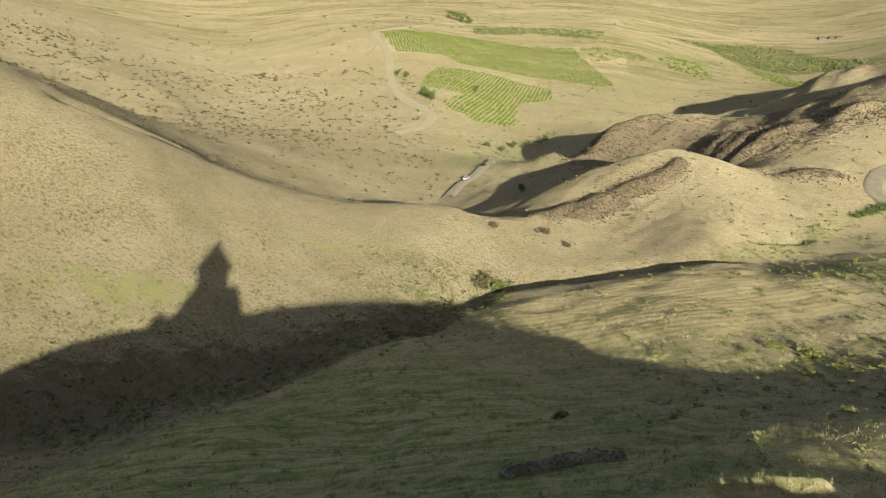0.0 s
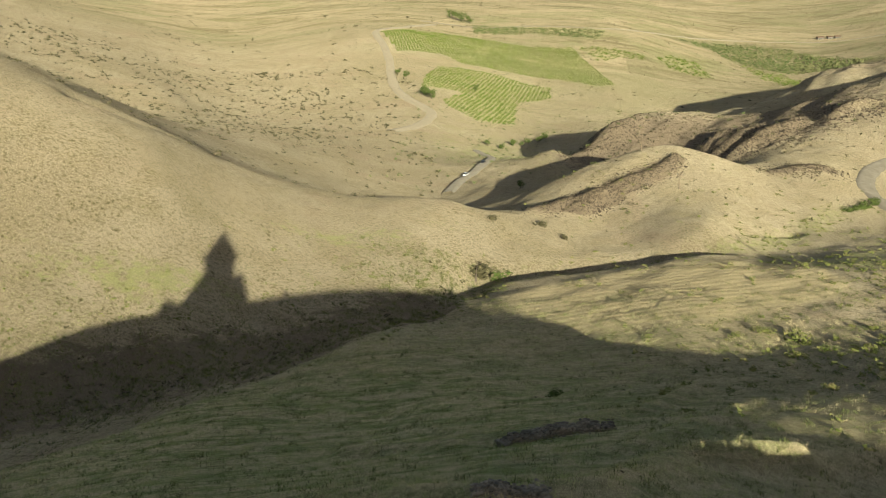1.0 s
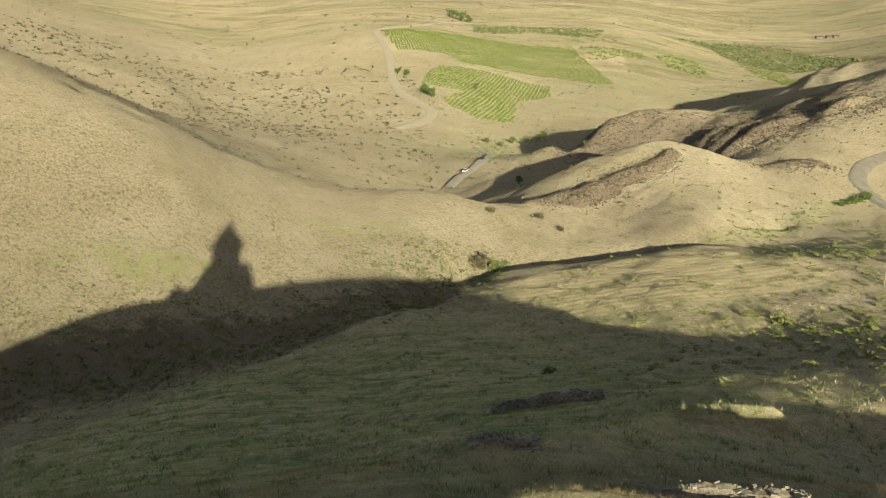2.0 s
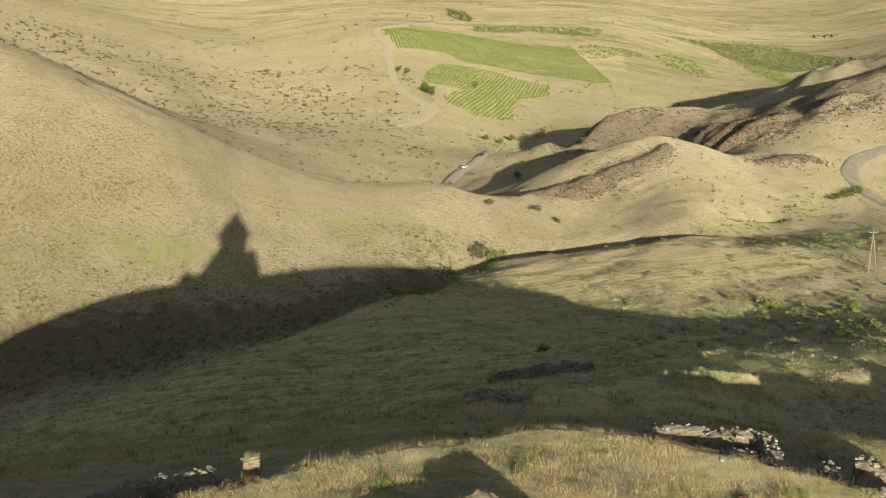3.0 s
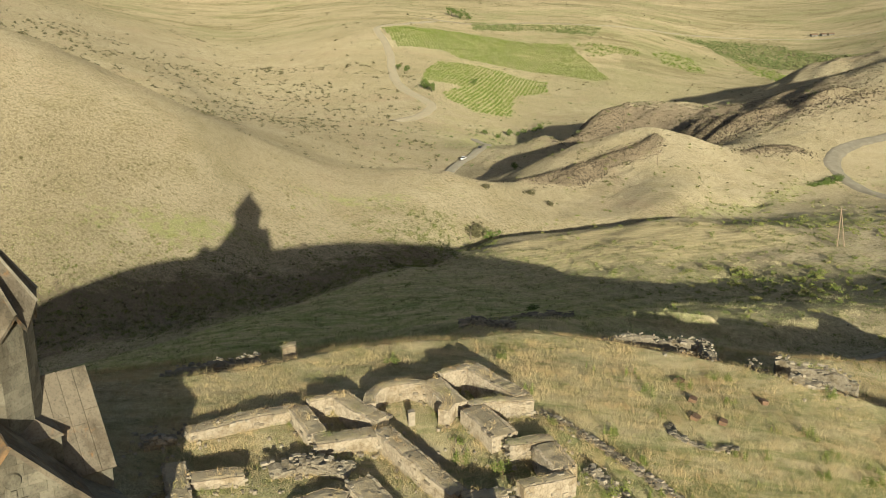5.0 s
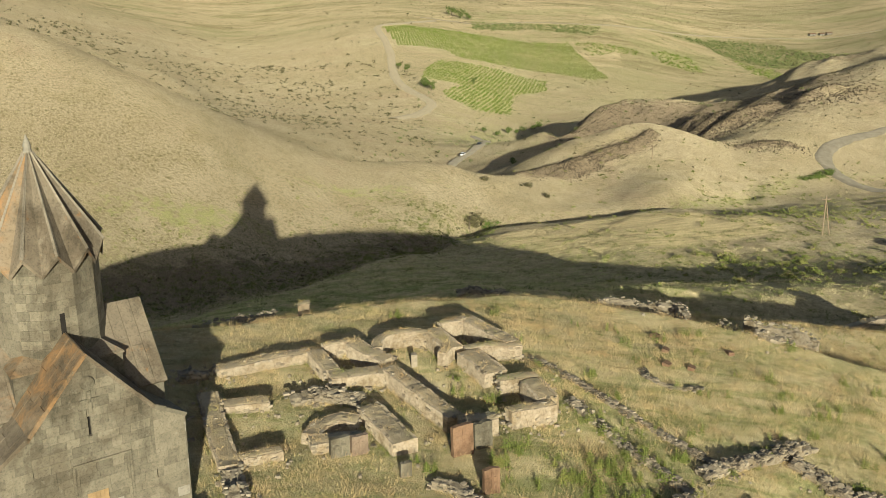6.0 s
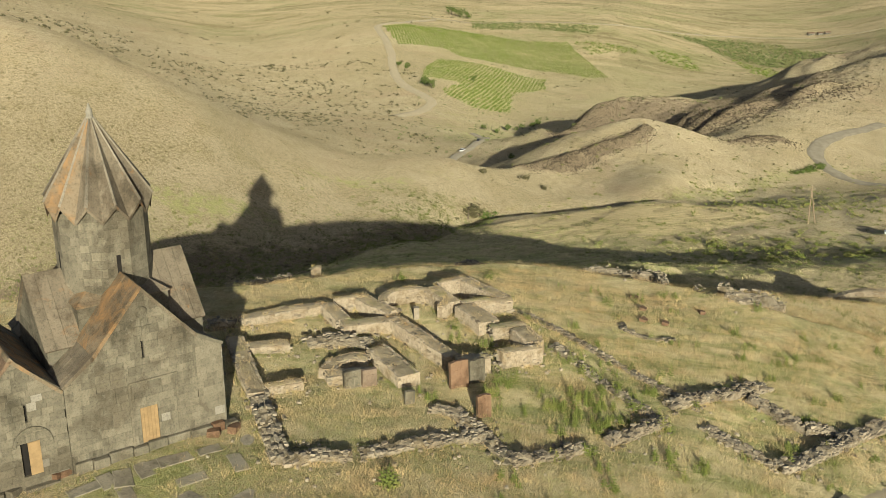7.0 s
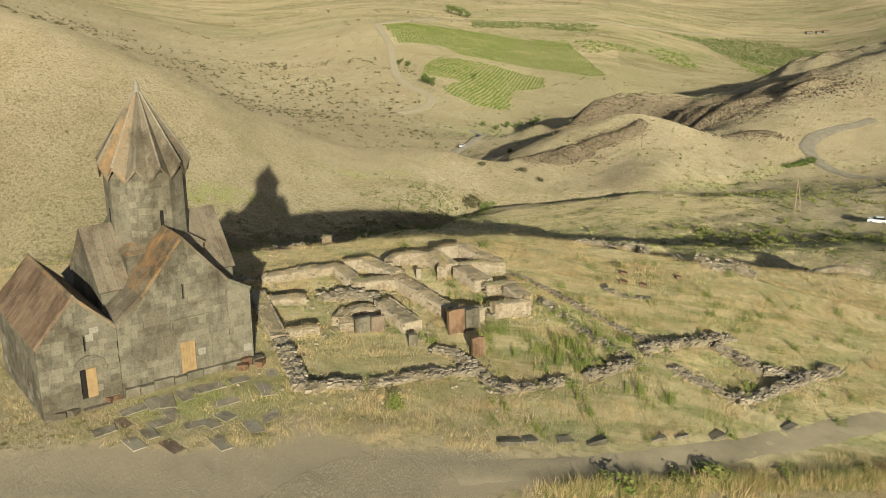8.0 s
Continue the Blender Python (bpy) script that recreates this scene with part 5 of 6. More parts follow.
# ---- plants ----
def leaf_material(name, a, b2, c=None, scale=0.12, fresh=None):
    m, nt, b = start_material(name, 0.9)
    b.inputs["Specular IOR Level"].default_value = 0.1
    b.inputs["Diffuse Roughness"].default_value = 1.0
    geo = nt.nodes.new("ShaderNodeNewGeometry")
    col = mix_node(nt, "MIX", a, b2, geo.outputs["Random Per Island"])
    if c:
        col = mix_node(nt, "MIX", col, c, ramp_node(nt, noise_node(nt, scale, 5, 0.65, geo.outputs["Position"]), 0.48, 0.66))
    if fresh:
        col = mix_node(nt, "MIX", col, fresh, ramp_node(nt, noise_node(nt, 0.21, 6, 0.7, geo.outputs["Position"], 0.4), 0.51, 0.63, 0, 0.85))
    nt.links.new(col, b.inputs["Base Color"])
    return m


TALL = leaf_material("tall_dry_grass", (0.49, 0.375, 0.195), (0.63, 0.495, 0.28), (0.44, 0.285, 0.15), 0.12)
STRAW = leaf_material("straw_grass", (0.46, 0.35, 0.18), (0.62, 0.485, 0.268), (0.38, 0.262, 0.135), 0.3, (0.175, 0.22, 0.06))
STUBBLE = leaf_material("pale_stubble", (0.46, 0.385, 0.225), (0.58, 0.49, 0.31), (0.43, 0.37, 0.20), 0.08)
BLEACHED = leaf_material("bleached_bunch_grass", (0.34, 0.28, 0.155), (0.42, 0.35, 0.20), (0.33, 0.29, 0.14), 0.05)
OLIVE = leaf_material("olive_grass", (0.40, 0.46, 0.16), (0.60, 0.61, 0.26), (0.76, 0.67, 0.38), 0.3, (0.21, 0.29, 0.08))
DARK_TUSSOCK = leaf_material("dark_green_tussock", (0.10, 0.13, 0.035), (0.20, 0.22, 0.07))
PALE_TUSSOCK = leaf_material("pale_straw_tussock", (0.60, 0.52, 0.30), (0.76, 0.66, 0.41))
HERB = leaf_material("green_herbs", (0.11, 0.14, 0.034), (0.22, 0.235, 0.072), (0.28, 0.255, 0.095), 0.5)
GREENLEAF = leaf_material("broad_green_leaves", (0.085, 0.125, 0.028), (0.20, 0.23, 0.06), (0.24, 0.24, 0.075), 0.5)
SHRUB = leaf_material("grey_green_shrub", (0.07, 0.066, 0.034), (0.135, 0.12, 0.064))
VINE = leaf_material("vine_leaves", (0.11, 0.16, 0.03), (0.185, 0.235, 0.055), (0.22, 0.245, 0.08), 0.03)
ORCHARD = leaf_material("orchard_leaves", (0.095, 0.125, 0.045), (0.18, 0.20, 0.08), (0.20, 0.20, 0.09), 0.02)
TREE = leaf_material("tree_leaves", (0.055, 0.085, 0.022), (0.13, 0.17, 0.045))
BARK = plain_material("grey_bark", (0.10, 0.08, 0.055), (0.18, 0.15, 0.11), 8)


def tuft_mesh(name, xs, ys, tall, blades, spread, width, material, label, seed):
    """Grass as one mesh of single tapering blades, leaning out of tufts."""
    r = np.random.RandomState(seed)
    n = len(xs)
    zs = land(xs, ys)
    x, y, z = np.repeat(xs, blades), np.repeat(ys, blades), np.repeat(zs, blades)
    h = np.repeat(tall, blades) * r.uniform(0.6, 1.15, n * blades)
    a, lean = r.uniform(0, 6.283, n * blades), r.uniform(0.1, 1.1, n * blades)
    bx, by = x + r.normal(0, 1, n * blades) * spread, y + r.normal(0, 1, n * blades) * spread
    f = r.uniform(0, 3.14, n * blades)
    wx, wy = np.cos(f) * width * h, np.sin(f) * width * h
    v = np.empty((n * blades, 3, 3))
    v[:, 0] = np.stack([bx - wx, by - wy, z - 0.08 * h], -1)
    v[:, 1] = np.stack([bx + wx, by + wy, z - 0.08 * h], -1)
    v[:, 2] = np.stack([bx + np.cos(a) * lean * h, by + np.sin(a) * lean * h, z + h], -1)
    me = bpy.data.meshes.new(name)
    k = n * blades
    me.vertices.add(3 * k)
    me.vertices.foreach_set("co", v.reshape(-1).astype(np.float32))
    me.loops.add(3 * k)
    me.loops.foreach_set("vertex_index", np.arange(3 * k, dtype=np.int32))
    me.polygons.add(k)
    me.polygons.foreach_set("loop_start", np.arange(0, 3 * k, 3, dtype=np.int32))
    me.update(calc_edges=True)
    me.materials.append(material)
    return tagged(new(name, me), label, "grass", kind="stuff")


YARD_LINES = [([(-40, -30), (-22, -19), (-8, -14.5), (4, -15.5)], 3.6), ([(4, -15.5), (14, -13), (20, -11), (25, -9), (31, -6), (38, -2), (45, 2), (58, 6)], 2.2), ([(-16, -11.5), (-9, -12), (-2, -13), (4, -12.6), (7, -11)], 1.6)]


def keep_off(xs, ys):
    """Places clear of the road, the church floor and the walls."""
    ok = np.ones(len(xs), bool)
    for line, w in YARD_LINES:
        ok &= segment_gap(xs, ys, line) > w * (0.9 + 0.3 * swell(xs, ys, 3, 9))
    c, s = math.cos(radians(YAW)), math.sin(radians(YAW))
    u, v = xs * c + ys * s, -xs * s + ys * c
    ok &= ~((u > -14.3) & (u < 0.3) & (v > -0.3) & (v < 11.2))
    gravel = (xs > 3) & (xs < 16.5) & (ys < -10.4) & (ys > -17)
    ok &= ~gravel | (swell(xs * 9.1, ys * 7.3, 3, 8) > 0.42)
    for sx, sy in SLABS:
        ok &= np.hypot(xs - sx, ys - sy) > 0.62
    for path, tall, thick, label, dark, even in RUIN_WALLS:
        ok &= segment_gap(xs, ys, path) > thick * 0.5
    return ok


def scatter(n, x0, x1, y0, y1, seed, want=None):
    r = np.random.RandomState(seed)
    xs, ys = r.uniform(x0, x1, n), r.uniform(y0, y1, n)
    ok = np.ones(n, bool)
    if want is not None:
        ok &= r.uniform(0, 1, n) < want(xs, ys)
    xs, ys = xs[ok], ys[ok]
    ok = keep_off(xs, ys) if y0 < 50 else np.ones(len(xs), bool)
    return xs[ok], ys[ok], r


def near_dry(x, y):
    lawn = bump_at(x, y, -3, -7, 6.5, 4.5, 30)
    return np.clip(0.68 + 1.0 * swell(x, y, 6, 21) - 0.8 * lawn - 0.6 * bump_at(x, y, 11, 18, 2.6, 2.6), 0.05, 1)


xs, ys, r = scatter(115000, -34, 72, -24, 56, 1, near_dry)
tuft_mesh("dry_grass", xs, ys, r.uniform(0.12, 0.36, len(xs)) * np.clip(1 + 0.6 * swell(xs, ys, 9, 22) + 0.9 * swell(xs, ys, 2.6, 26), 0.4, 2.0), 10, 0.24, 0.024, STRAW, "tall dry straw-coloured grass among the ruins", 2)
xs, ys, r = scatter(70000, -34, 72, -24, 50, 3, lambda x, y: np.clip(0.25 + 0.9 * (greenness(x, y)) + 0.9 * swell(x, y, 6, 23) + 1.6 * bump_at(x, y, -3, -6.5, 7.5, 5, 30) + 0.9 * bump_at(x, y, 22, 6, 5.5, 6.5) + 0.5 * bump_at(x, y, 12, -7, 6, 2.5) - 0.2, 0, 1))
tuft_mesh("green_grass", xs, ys, r.uniform(0.10, 0.26, len(xs)), 7, 0.14, 0.045, HERB, "short green grass and weeds in patches", 4)
xs, ys, r = scatter(135000, -75, 120, 40, 178, 5, lambda x, y: np.clip(0.75 + 0.6 * swell(x, y, 13, 24), 0, 1) * np.clip((168 - 0.1 * x - y) / 26, 0, 1) * np.clip((46 - x) / 18, 0.3, 1))
tuft_mesh("slope_grass", xs, ys, r.uniform(0.10, 0.24, len(xs)), 7, 0.30, 0.05, OLIVE, "mixed dry and olive grass on the slope", 6)
xs, ys, r = scatter(36000, -110, 150, 132, 300, 7, lambda x, y: np.clip(0.6 + 0.6 * swell(x, y, 25, 25), 0, 1))
tuft_mesh("hill_grass", xs, ys, r.uniform(0.08, 0.18, len(xs)), 5, 0.25, 0.10, BLEACHED, "bleached bunch grass on the sunny hillside", 8)

# tall verge along the near side of the dirt road
vr = np.random.RandomState(67)
t = vr.uniform(0, 1, 1500)
xs, ys = 19 + 30 * t + vr.normal(0, 0.5, 1500), -13.6 + 10.0 * t - np.abs(vr.normal(0, 0.8, 1500))
keep = swell(xs, ys, 4, 68) > -0.1
for name, pick, material, label in (("verge_grass", keep & (vr.uniform(0, 1, 1500) < 0.5), HERB, "tall green verge grass beside the dirt road"), ("verge_straw", keep & (vr.uniform(0, 1, 1500) < 0.6), STRAW, "tall dry verge grass beside the dirt road")):
    tuft_mesh(name, xs[pick], ys[pick], vr.uniform(0.35, 0.95, int(pick.sum())), 14, 0.22, 0.022, material, label, 69)
# stubble on the mown field
xs, ys, r = scatter(100000, 14, 112, 138, 214, 9, lambda x, y: mownness(x, y) * (0.35 + 0.65 * (np.sin((y * 0.92 - x * 0.39) * 2.2) > 0.0)))
tuft_mesh("stubble", xs, ys, r.uniform(0.10, 0.22, len(xs)), 5, 0.2, 0.11, STUBBLE, "pale straw stubble in mown rows", 10)
xs, ys, r = scatter(40000, -60, 46, 44, 172, 15, lambda x, y: swardness(x, y) * np.clip(0.5 + 1.2 * swell(x, y, 4, 29), 0, 1))
tuft_mesh("slope_tussocks", xs, ys, r.uniform(0.22, 0.5, len(xs)), 11, 0.22, 0.05, OLIVE, "pale and green grass tussocks on the shaded slope", 16)


xs, ys, r = scatter(26000, -70, 100, 40, 178, 51, lambda x, y: np.clip(0.35 + 1.6 * swell(x, y, 7, 52), 0, 1) * np.clip((shoulder_line(x) + 2 - y) / 3, 0, 1))
tuft_mesh("dark_tussocks", xs, ys, r.uniform(0.2, 0.45, len(xs)), 9, 0.28, 0.10, DARK_TUSSOCK, "dark green herb tussocks on the shaded slope", 53)
# thick dark tussocks, partly there to deepen the shaded bank
xs, ys, r = scatter(32000, -100, 26, 92, 210, 64, lambda x, y: np.exp(-(segment_gap(x, y, STREAM[1:6]) / 17) ** 2) * np.clip((y - shoulder_line(x)) / 2, 0, 1) * np.clip(0.75 + swell(x, y, 12, 65), 0, 1))
tuft_mesh("gully_tussocks", xs, ys, r.uniform(0.2, 0.5, len(xs)), 9, 0.3, 0.12, DARK_TUSSOCK, "dark green tussocks in the gully", 66)
xs, ys, r = scatter(26000, -70, 80, 40, 178, 54, lambda x, y: np.clip(0.15 + 1.5 * swell(x, y, 9, 55) + sum(np.exp(-(segment_gap(x, y, RIBS[k][0]) / 1.8) ** 2) for k in (10, 11, 12, 13)), 0, 1) * np.clip((shoulder_line(x) + 1 - y) / 3, 0, 1))
tuft_mesh("pale_tussocks", xs, ys, r.uniform(0.2, 0.45, len(xs)), 12, 0.3, 0.055, PALE_TUSSOCK, "pale straw tussocks on the shaded slope", 56)
xs, ys, r = scatter(42000, -34, 72, -24, 54, 13, lambda x, y: np.clip(2.2 * swell(x, y, 3.2, 27) + 0.8 * swell(x, y, 9, 28) + 0.1, 0, 1))
tuft_mesh("tall_grass", xs, ys, r.uniform(0.2, 0.48, len(xs)), 12, 0.34, 0.02, TALL, "tall pale and russet grass in clumps", 14)


def leaf_cloud(centers, radii, leaves, size, seed, squash=0.8):
    """Verts and faces of many small leaves in ragged clumps round the given centres."""
    r = np.random.RandomState(seed)
    vs, fs = [], []
    for (cx, cy, cz), rad, n in zip(centers, radii, leaves):
        d = r.normal(0, 1, (n, 3))
        d /= np.linalg.norm(d, axis=1)[:, None] + 1e-9
        p = d * (rad * r.uniform(0.45, 1.05, (n, 1)))
        p[:, 2] *= squash
        for q, dd in zip(p, d):
            t = np.cross(dd + r.normal(0, 0.5, 3), (0.3, 0.2, 1.0))
            t /= np.linalg.norm(t) + 1e-9
            w = np.cross(dd, t)
            s = size * rad * r.uniform(0.6, 1.4)
            b = len(vs)
            c0 = np.array((cx, cy, cz)) + q
            vs += [tuple(c0 - t * s), tuple(c0 + t * s * 0.9 + w * s * 0.3), tuple(c0 + w * s * 1.2)]
            fs.append((b, b + 1, b + 2))
    return vs, fs


def bush(at, size, material, label, leaves=110, seed=0, name="bush", group="bushes"):
    z = land_at(*at)
    top = thing(name, (at[0], at[1], z), label, "bush", group)
    r = random.Random(seed + 991)
    blobs = [((r.uniform(-0.5, 0.5) * size, r.uniform(-0.5, 0.5) * size, size * r.uniform(0.12, 0.38)), size * r.uniform(0.35, 0.6)) for k in range(4)]
    vs, fs = leaf_cloud([b[0] for b in blobs], [b[1] for b in blobs], [leaves // 4] * 4, 0.24, seed)
    raw("foliage", vs, fs, material, top)
    bm = bmesh.new()
    for k in range(3):
        bmesh.ops.create_cone(bm, cap_ends=True, segments=5, radius1=0.05 * size, radius2=0.02 * size, depth=0.7 * size, matrix=pose(r.uniform(-0.1, 0.1), r.uniform(-0.1, 0.1), 0.25 * size, r.uniform(-25, 25), r.uniform(-25, 25)))
    part("stem", bm, BARK, top)
    return top


def weed(at, tall, seed):
    """A tall leafy herb: a stalk with broad leaves in whorls."""
    z = land_at(*at)
    top = thing("weed", (at[0], at[1], z), "tall green broad-leaved weed among the ruins", "weed", "weeds in the ruins")
    r = random.Random(seed)
    for s in range(r.randint(3, 5)):
        bx, by, h = r.uniform(-0.5, 0.5), r.uniform(-0.5, 0.5), tall * r.uniform(0.6, 1.1)
        vs, fs = [], []
        for k in range(20):
            a, zz = k * 2.4, h * (0.9 * k / 20) - 0.1
            l = tall * r.uniform(0.26, 0.42) * (1.1 - 0.6 * k / 20)
            c, d = math.cos(a), math.sin(a)
            b = len(vs)
            vs += [(bx - 0.012, by, zz), (bx + 0.012, by, zz), (bx + c * l * 0.5 - d * l * 0.2, by + d * l * 0.5 + c * l * 0.2, zz + l * 0.25), (bx + c * l, by + d * l, zz + l * 0.05), (bx + c * l * 0.5 + d * l * 0.2, by + d * l * 0.5 - c * l * 0.2, zz + l * 0.25)]
            fs.append((b, b + 2, b + 3, b + 4))
            if k:
                fs.append((b - 5, b - 4, b + 1, b))
        raw("leafy_stalk", vs, fs, GREENLEAF, top)
    return top


WEEDS = [(9.9, -5.8), (19.0, -1.5), (19.9, 2.2), (21.1, 3.4), (22.0, 6.7), (22.5, 3.6), (23.7, 6.1), (24.2, 4.1), (25.6, 6.2), (19.1, 7.0), (23.0, 11.0), (21.6, 12.3), (24.0, 8.4), (26.8, 0.3), (26.1, -6.3), (23.2, -6.5),
         (34.2, 2.3), (40.8, 4.5), (11.3, 5.5), (12.3, 4.7), (36.1, 18.0), (39.7, 18.4), (8.9, 29.3), (13.6, 15.2), (18.4, 25.2)]
wr = random.Random(77)
WEEDS += [(wr.gauss(22.0, 3.2), wr.gauss(6.0, 3.4)) for k in range(40)] + [(wr.uniform(16, 60), wr.uniform(-8, 34)) for k in range(110)]
for k, at in enumerate(WEEDS):
    weed(at, 1.5 if k == 0 else rng.uniform(0.6, 1.15) if k < 65 else rng.uniform(0.5, 1.0), k)
for k, at in enumerate([(21.7, -13.1), (24.4, -11.9), (26.6, -10.9), (28.8, -9.7), (30.6, -9.5), (34.4, -8.5), (40.4, -5.8), (22.4, -12.2), (23.4, -11.7), (25.5, -11.0), (27.6, -10.4), (29.4, -9.8), (31.8, -9.0), (9.0, 29.6), (3.6, 18.4), (6.8, 17.4), (4.0, 12.9), (14.0, 17.0)]):
    at = (at[0] + 0.5 * math.sin(7.3 * k), at[1] - 0.15 + 0.45 * math.sin(4.1 * k))
    bush(at, 0.6 + 0.3 * ((k * 5) % 4) if k < 13 else 0.6, GREENLEAF if k % 2 else HERB, "leafy green shrub in dry grass", 160, k, group="green shrubs")
# last six: dark bushes by the road, partly standing in for a bank's shade
for k, (at, s) in enumerate([((27, 116), 1.5), ((25.1, 238), 2.0), ((37, 244), 2.2), ((42, 237), 2.0), ((19.7, 207), 5.0), ((69, 143), 3.0), ((61, 110), 1.6), ((25, 209), 3.0), ((149, 309), 3.5), ((143, 303), 3.0), ((154, 316), 2.6), ((146, 306), 2.8), ((152, 312), 3.0), ((139, 300), 2.2)]):
    bush(at, s, HERB if k in (5, 6) else SHRUB if k in (1, 2, 3, 4) else TREE, "rounded shrub on the open hillside", 220, 50 + k, group="hillside shrubs")

br = random.Random(61)
for k in range(60):
    at = (br.gauss(88, 13), br.gauss(136, 17))
    bush(at, br.uniform(0.7, 1.9), HERB if k % 3 else GREENLEAF, "yellow-green bush on the slope below the ruins", 130, 300 + k, group="slope bushes")


def shrub_field(name, places, sizes, material, leaves, label, seed, category="shrubs", squash=0.7, size=0.42):
    zs = land(places[:, 0], places[:, 1])
    vs, fs = leaf_cloud(np.column_stack([places, zs + sizes * 0.35]), sizes, [leaves] * len(places), size, seed, squash)
    return tagged(raw(name, vs, fs, material), label, category, kind="stuff")


def hill_places(n, x0, x1, y0, y1, seed, want):
    r = np.random.RandomState(seed)
    p = np.column_stack([r.uniform(x0, x1, n), r.uniform(y0, y1, n)])
    return p[r.uniform(0, 1, n) < want(p[:, 0], p[:, 1])], r


p, r = hill_places(8500, -420, 40, 250, 1000, 31, lambda x, y: np.clip(0.26 + 0.4 * swell(x, y, 120, 41) + 0.5 * bump_at(x, y, -120, 560, 70, 80) + 0.25 * bump_at(x, y, -160, 700, 90, 130), 0.04, 1) * (x < 20 - 0.05 * (y - 250)))
shrub_field("hillside_scrub", p, r.uniform(0.7, 1.0, len(p)) ** 2 * r.uniform(0.6, 1.2, len(p)) * (0.7 + 0.0016 * p[:, 1]), SHRUB, 18, "scattered low grey-green scrub on dry hillside", 32)
p, r = hill_places(2600, -120, 140, 60, 330, 33, lambda x, y: np.clip(0.25 + 0.7 * swell(x, y, 40, 42), 0.02, 1))
shrub_field("small_scrub", p, r.uniform(0.15, 0.42, len(p)), SHRUB, 9, "small tussocks and thorny scrub", 34)
p, r = hill_places(5000, -90, 60, 110, 215, 35, lambda x, y: np.clip(0.9 * np.exp(-(segment_gap(x, y, STREAM[1:6]) / 10) ** 2) + 0.6 * bump_at(x, y, -34, 158, 26, 9, 25) + 0.4 * bump_at(x, y, -12, 196, 20, 8, 20), 0, 1) * np.clip(0.5 + swell(x, y, 14, 46), 0, 1))
shrub_field("green_tussocks", p, r.uniform(0.25, 0.7, len(p)), HERB, 9, "green herb tussocks near the stream", 36)
# dense dark scrub, partly there to darken the gully's shade
p, r = hill_places(5200, -95, 24, 95, 205, 47, lambda x, y: np.exp(-(segment_gap(x, y, STREAM[1:6]) / 9) ** 2) * np.clip((y - shoulder_line(x)) / 1.5, 0, 1) * np.clip(0.6 + swell(x, y, 11, 48), 0, 1))
shrub_field("gully_scrub", p, r.uniform(0.25, 0.75, len(p)), SHRUB, 10, "dark scrub in the bed of the gully", 48)
p, r = hill_places(2200, 36, 130, 75, 215, 37, lambda x, y: np.clip(0.10 + 0.75 * bump_at(x, y, 72, 122, 24, 14) + 0.8 * bump_at(x, y, 114, 205, 22, 26) + 0.4 * np.exp(-(segment_gap(x, y, STREAM[5:]) / 4) ** 2), 0, 1))
shrub_field("green_scrub", p, r.uniform(0.25, 0.9, len(p)), HERB, 16, "yellow-green scrub below the ruins", 38)
p, r = hill_places(2600, 36, 190, 178, 340, 57, lambda x, y: np.clip(0.1 + 0.8 * greenness(x, y) + 0.6 * swell(x, y, 22, 58) + 0.8 * np.exp(-(segment_gap(x, y, STREAM[5:]) / 4) ** 2), 0.05, 1))
shrub_field("stream_scrub", p, r.uniform(0.25, 0.85, len(p)), HERB, 12, "yellow-green scrub along the stream", 59)
p, r = hill_places(1800, -20, 210, 400, 980, 60, lambda x, y: np.clip(0.15 + 0.5 * greenness(x, y) + 0.7 * swell(x, y, 60, 62), 0.03, 1) * ~inside(UPPER_VINES, x, y) * ~inside(LOWER_VINES, x, y))
shrub_field("valley_scrub", p, r.uniform(0.5, 1.6, len(p)), ORCHARD, 12, "scattered green scrub on the valley floor", 63)
p, r = hill_places(9000, -600, 900, 1000, 2500, 39, lambda x, y: np.clip(0.3 + 0.7 * swell(x, y, 200, 43), 0, 1))
shrub_field("far_scrub", p, r.uniform(0.9, 2.4, len(p)), SHRUB, 10, "far dark scrub on the plain", 40)
p, r = hill_places(15000, 30, 330, 255, 800, 44, lambda x, y: np.clip(rock_and_gully_shade(x, y) * 1.3, 0.04, 1))
shrub_field("stony_scrub", p, r.uniform(0.25, 0.95, len(p)), SHRUB, 8, "dark scrub and stones on the ridges", 45)


def vineyard(poly, turn, gap, step, size, material, label, seed, thin=0.92):
    r = np.random.RandomState(seed)
    cx, cy = np.mean([p[0] for p in poly]), np.mean([p[1] for p in poly])
    c, s = math.cos(radians(turn)), math.sin(radians(turn))
    u, v = np.meshgrid(np.arange(-330, 330, step), np.arange(-330, 330, gap))
    u = u.ravel() + r.normal(0, step * 0.2, u.size)
    v = v.ravel() + r.normal(0, gap * 0.05, v.size)
    x, y = cx + u * c - v * s, cy + u * s + v * c
    ok = inside(poly, x, y) & (r.uniform(0, 1, len(x)) < thin)
    p = np.column_stack([x[ok], y[ok]])
    return shrub_field("vineyard", p, r.uniform(0.7, 1.25, len(p)) * size, material, 9, label, seed + 1, "vineyard", 0.8, 0.5)


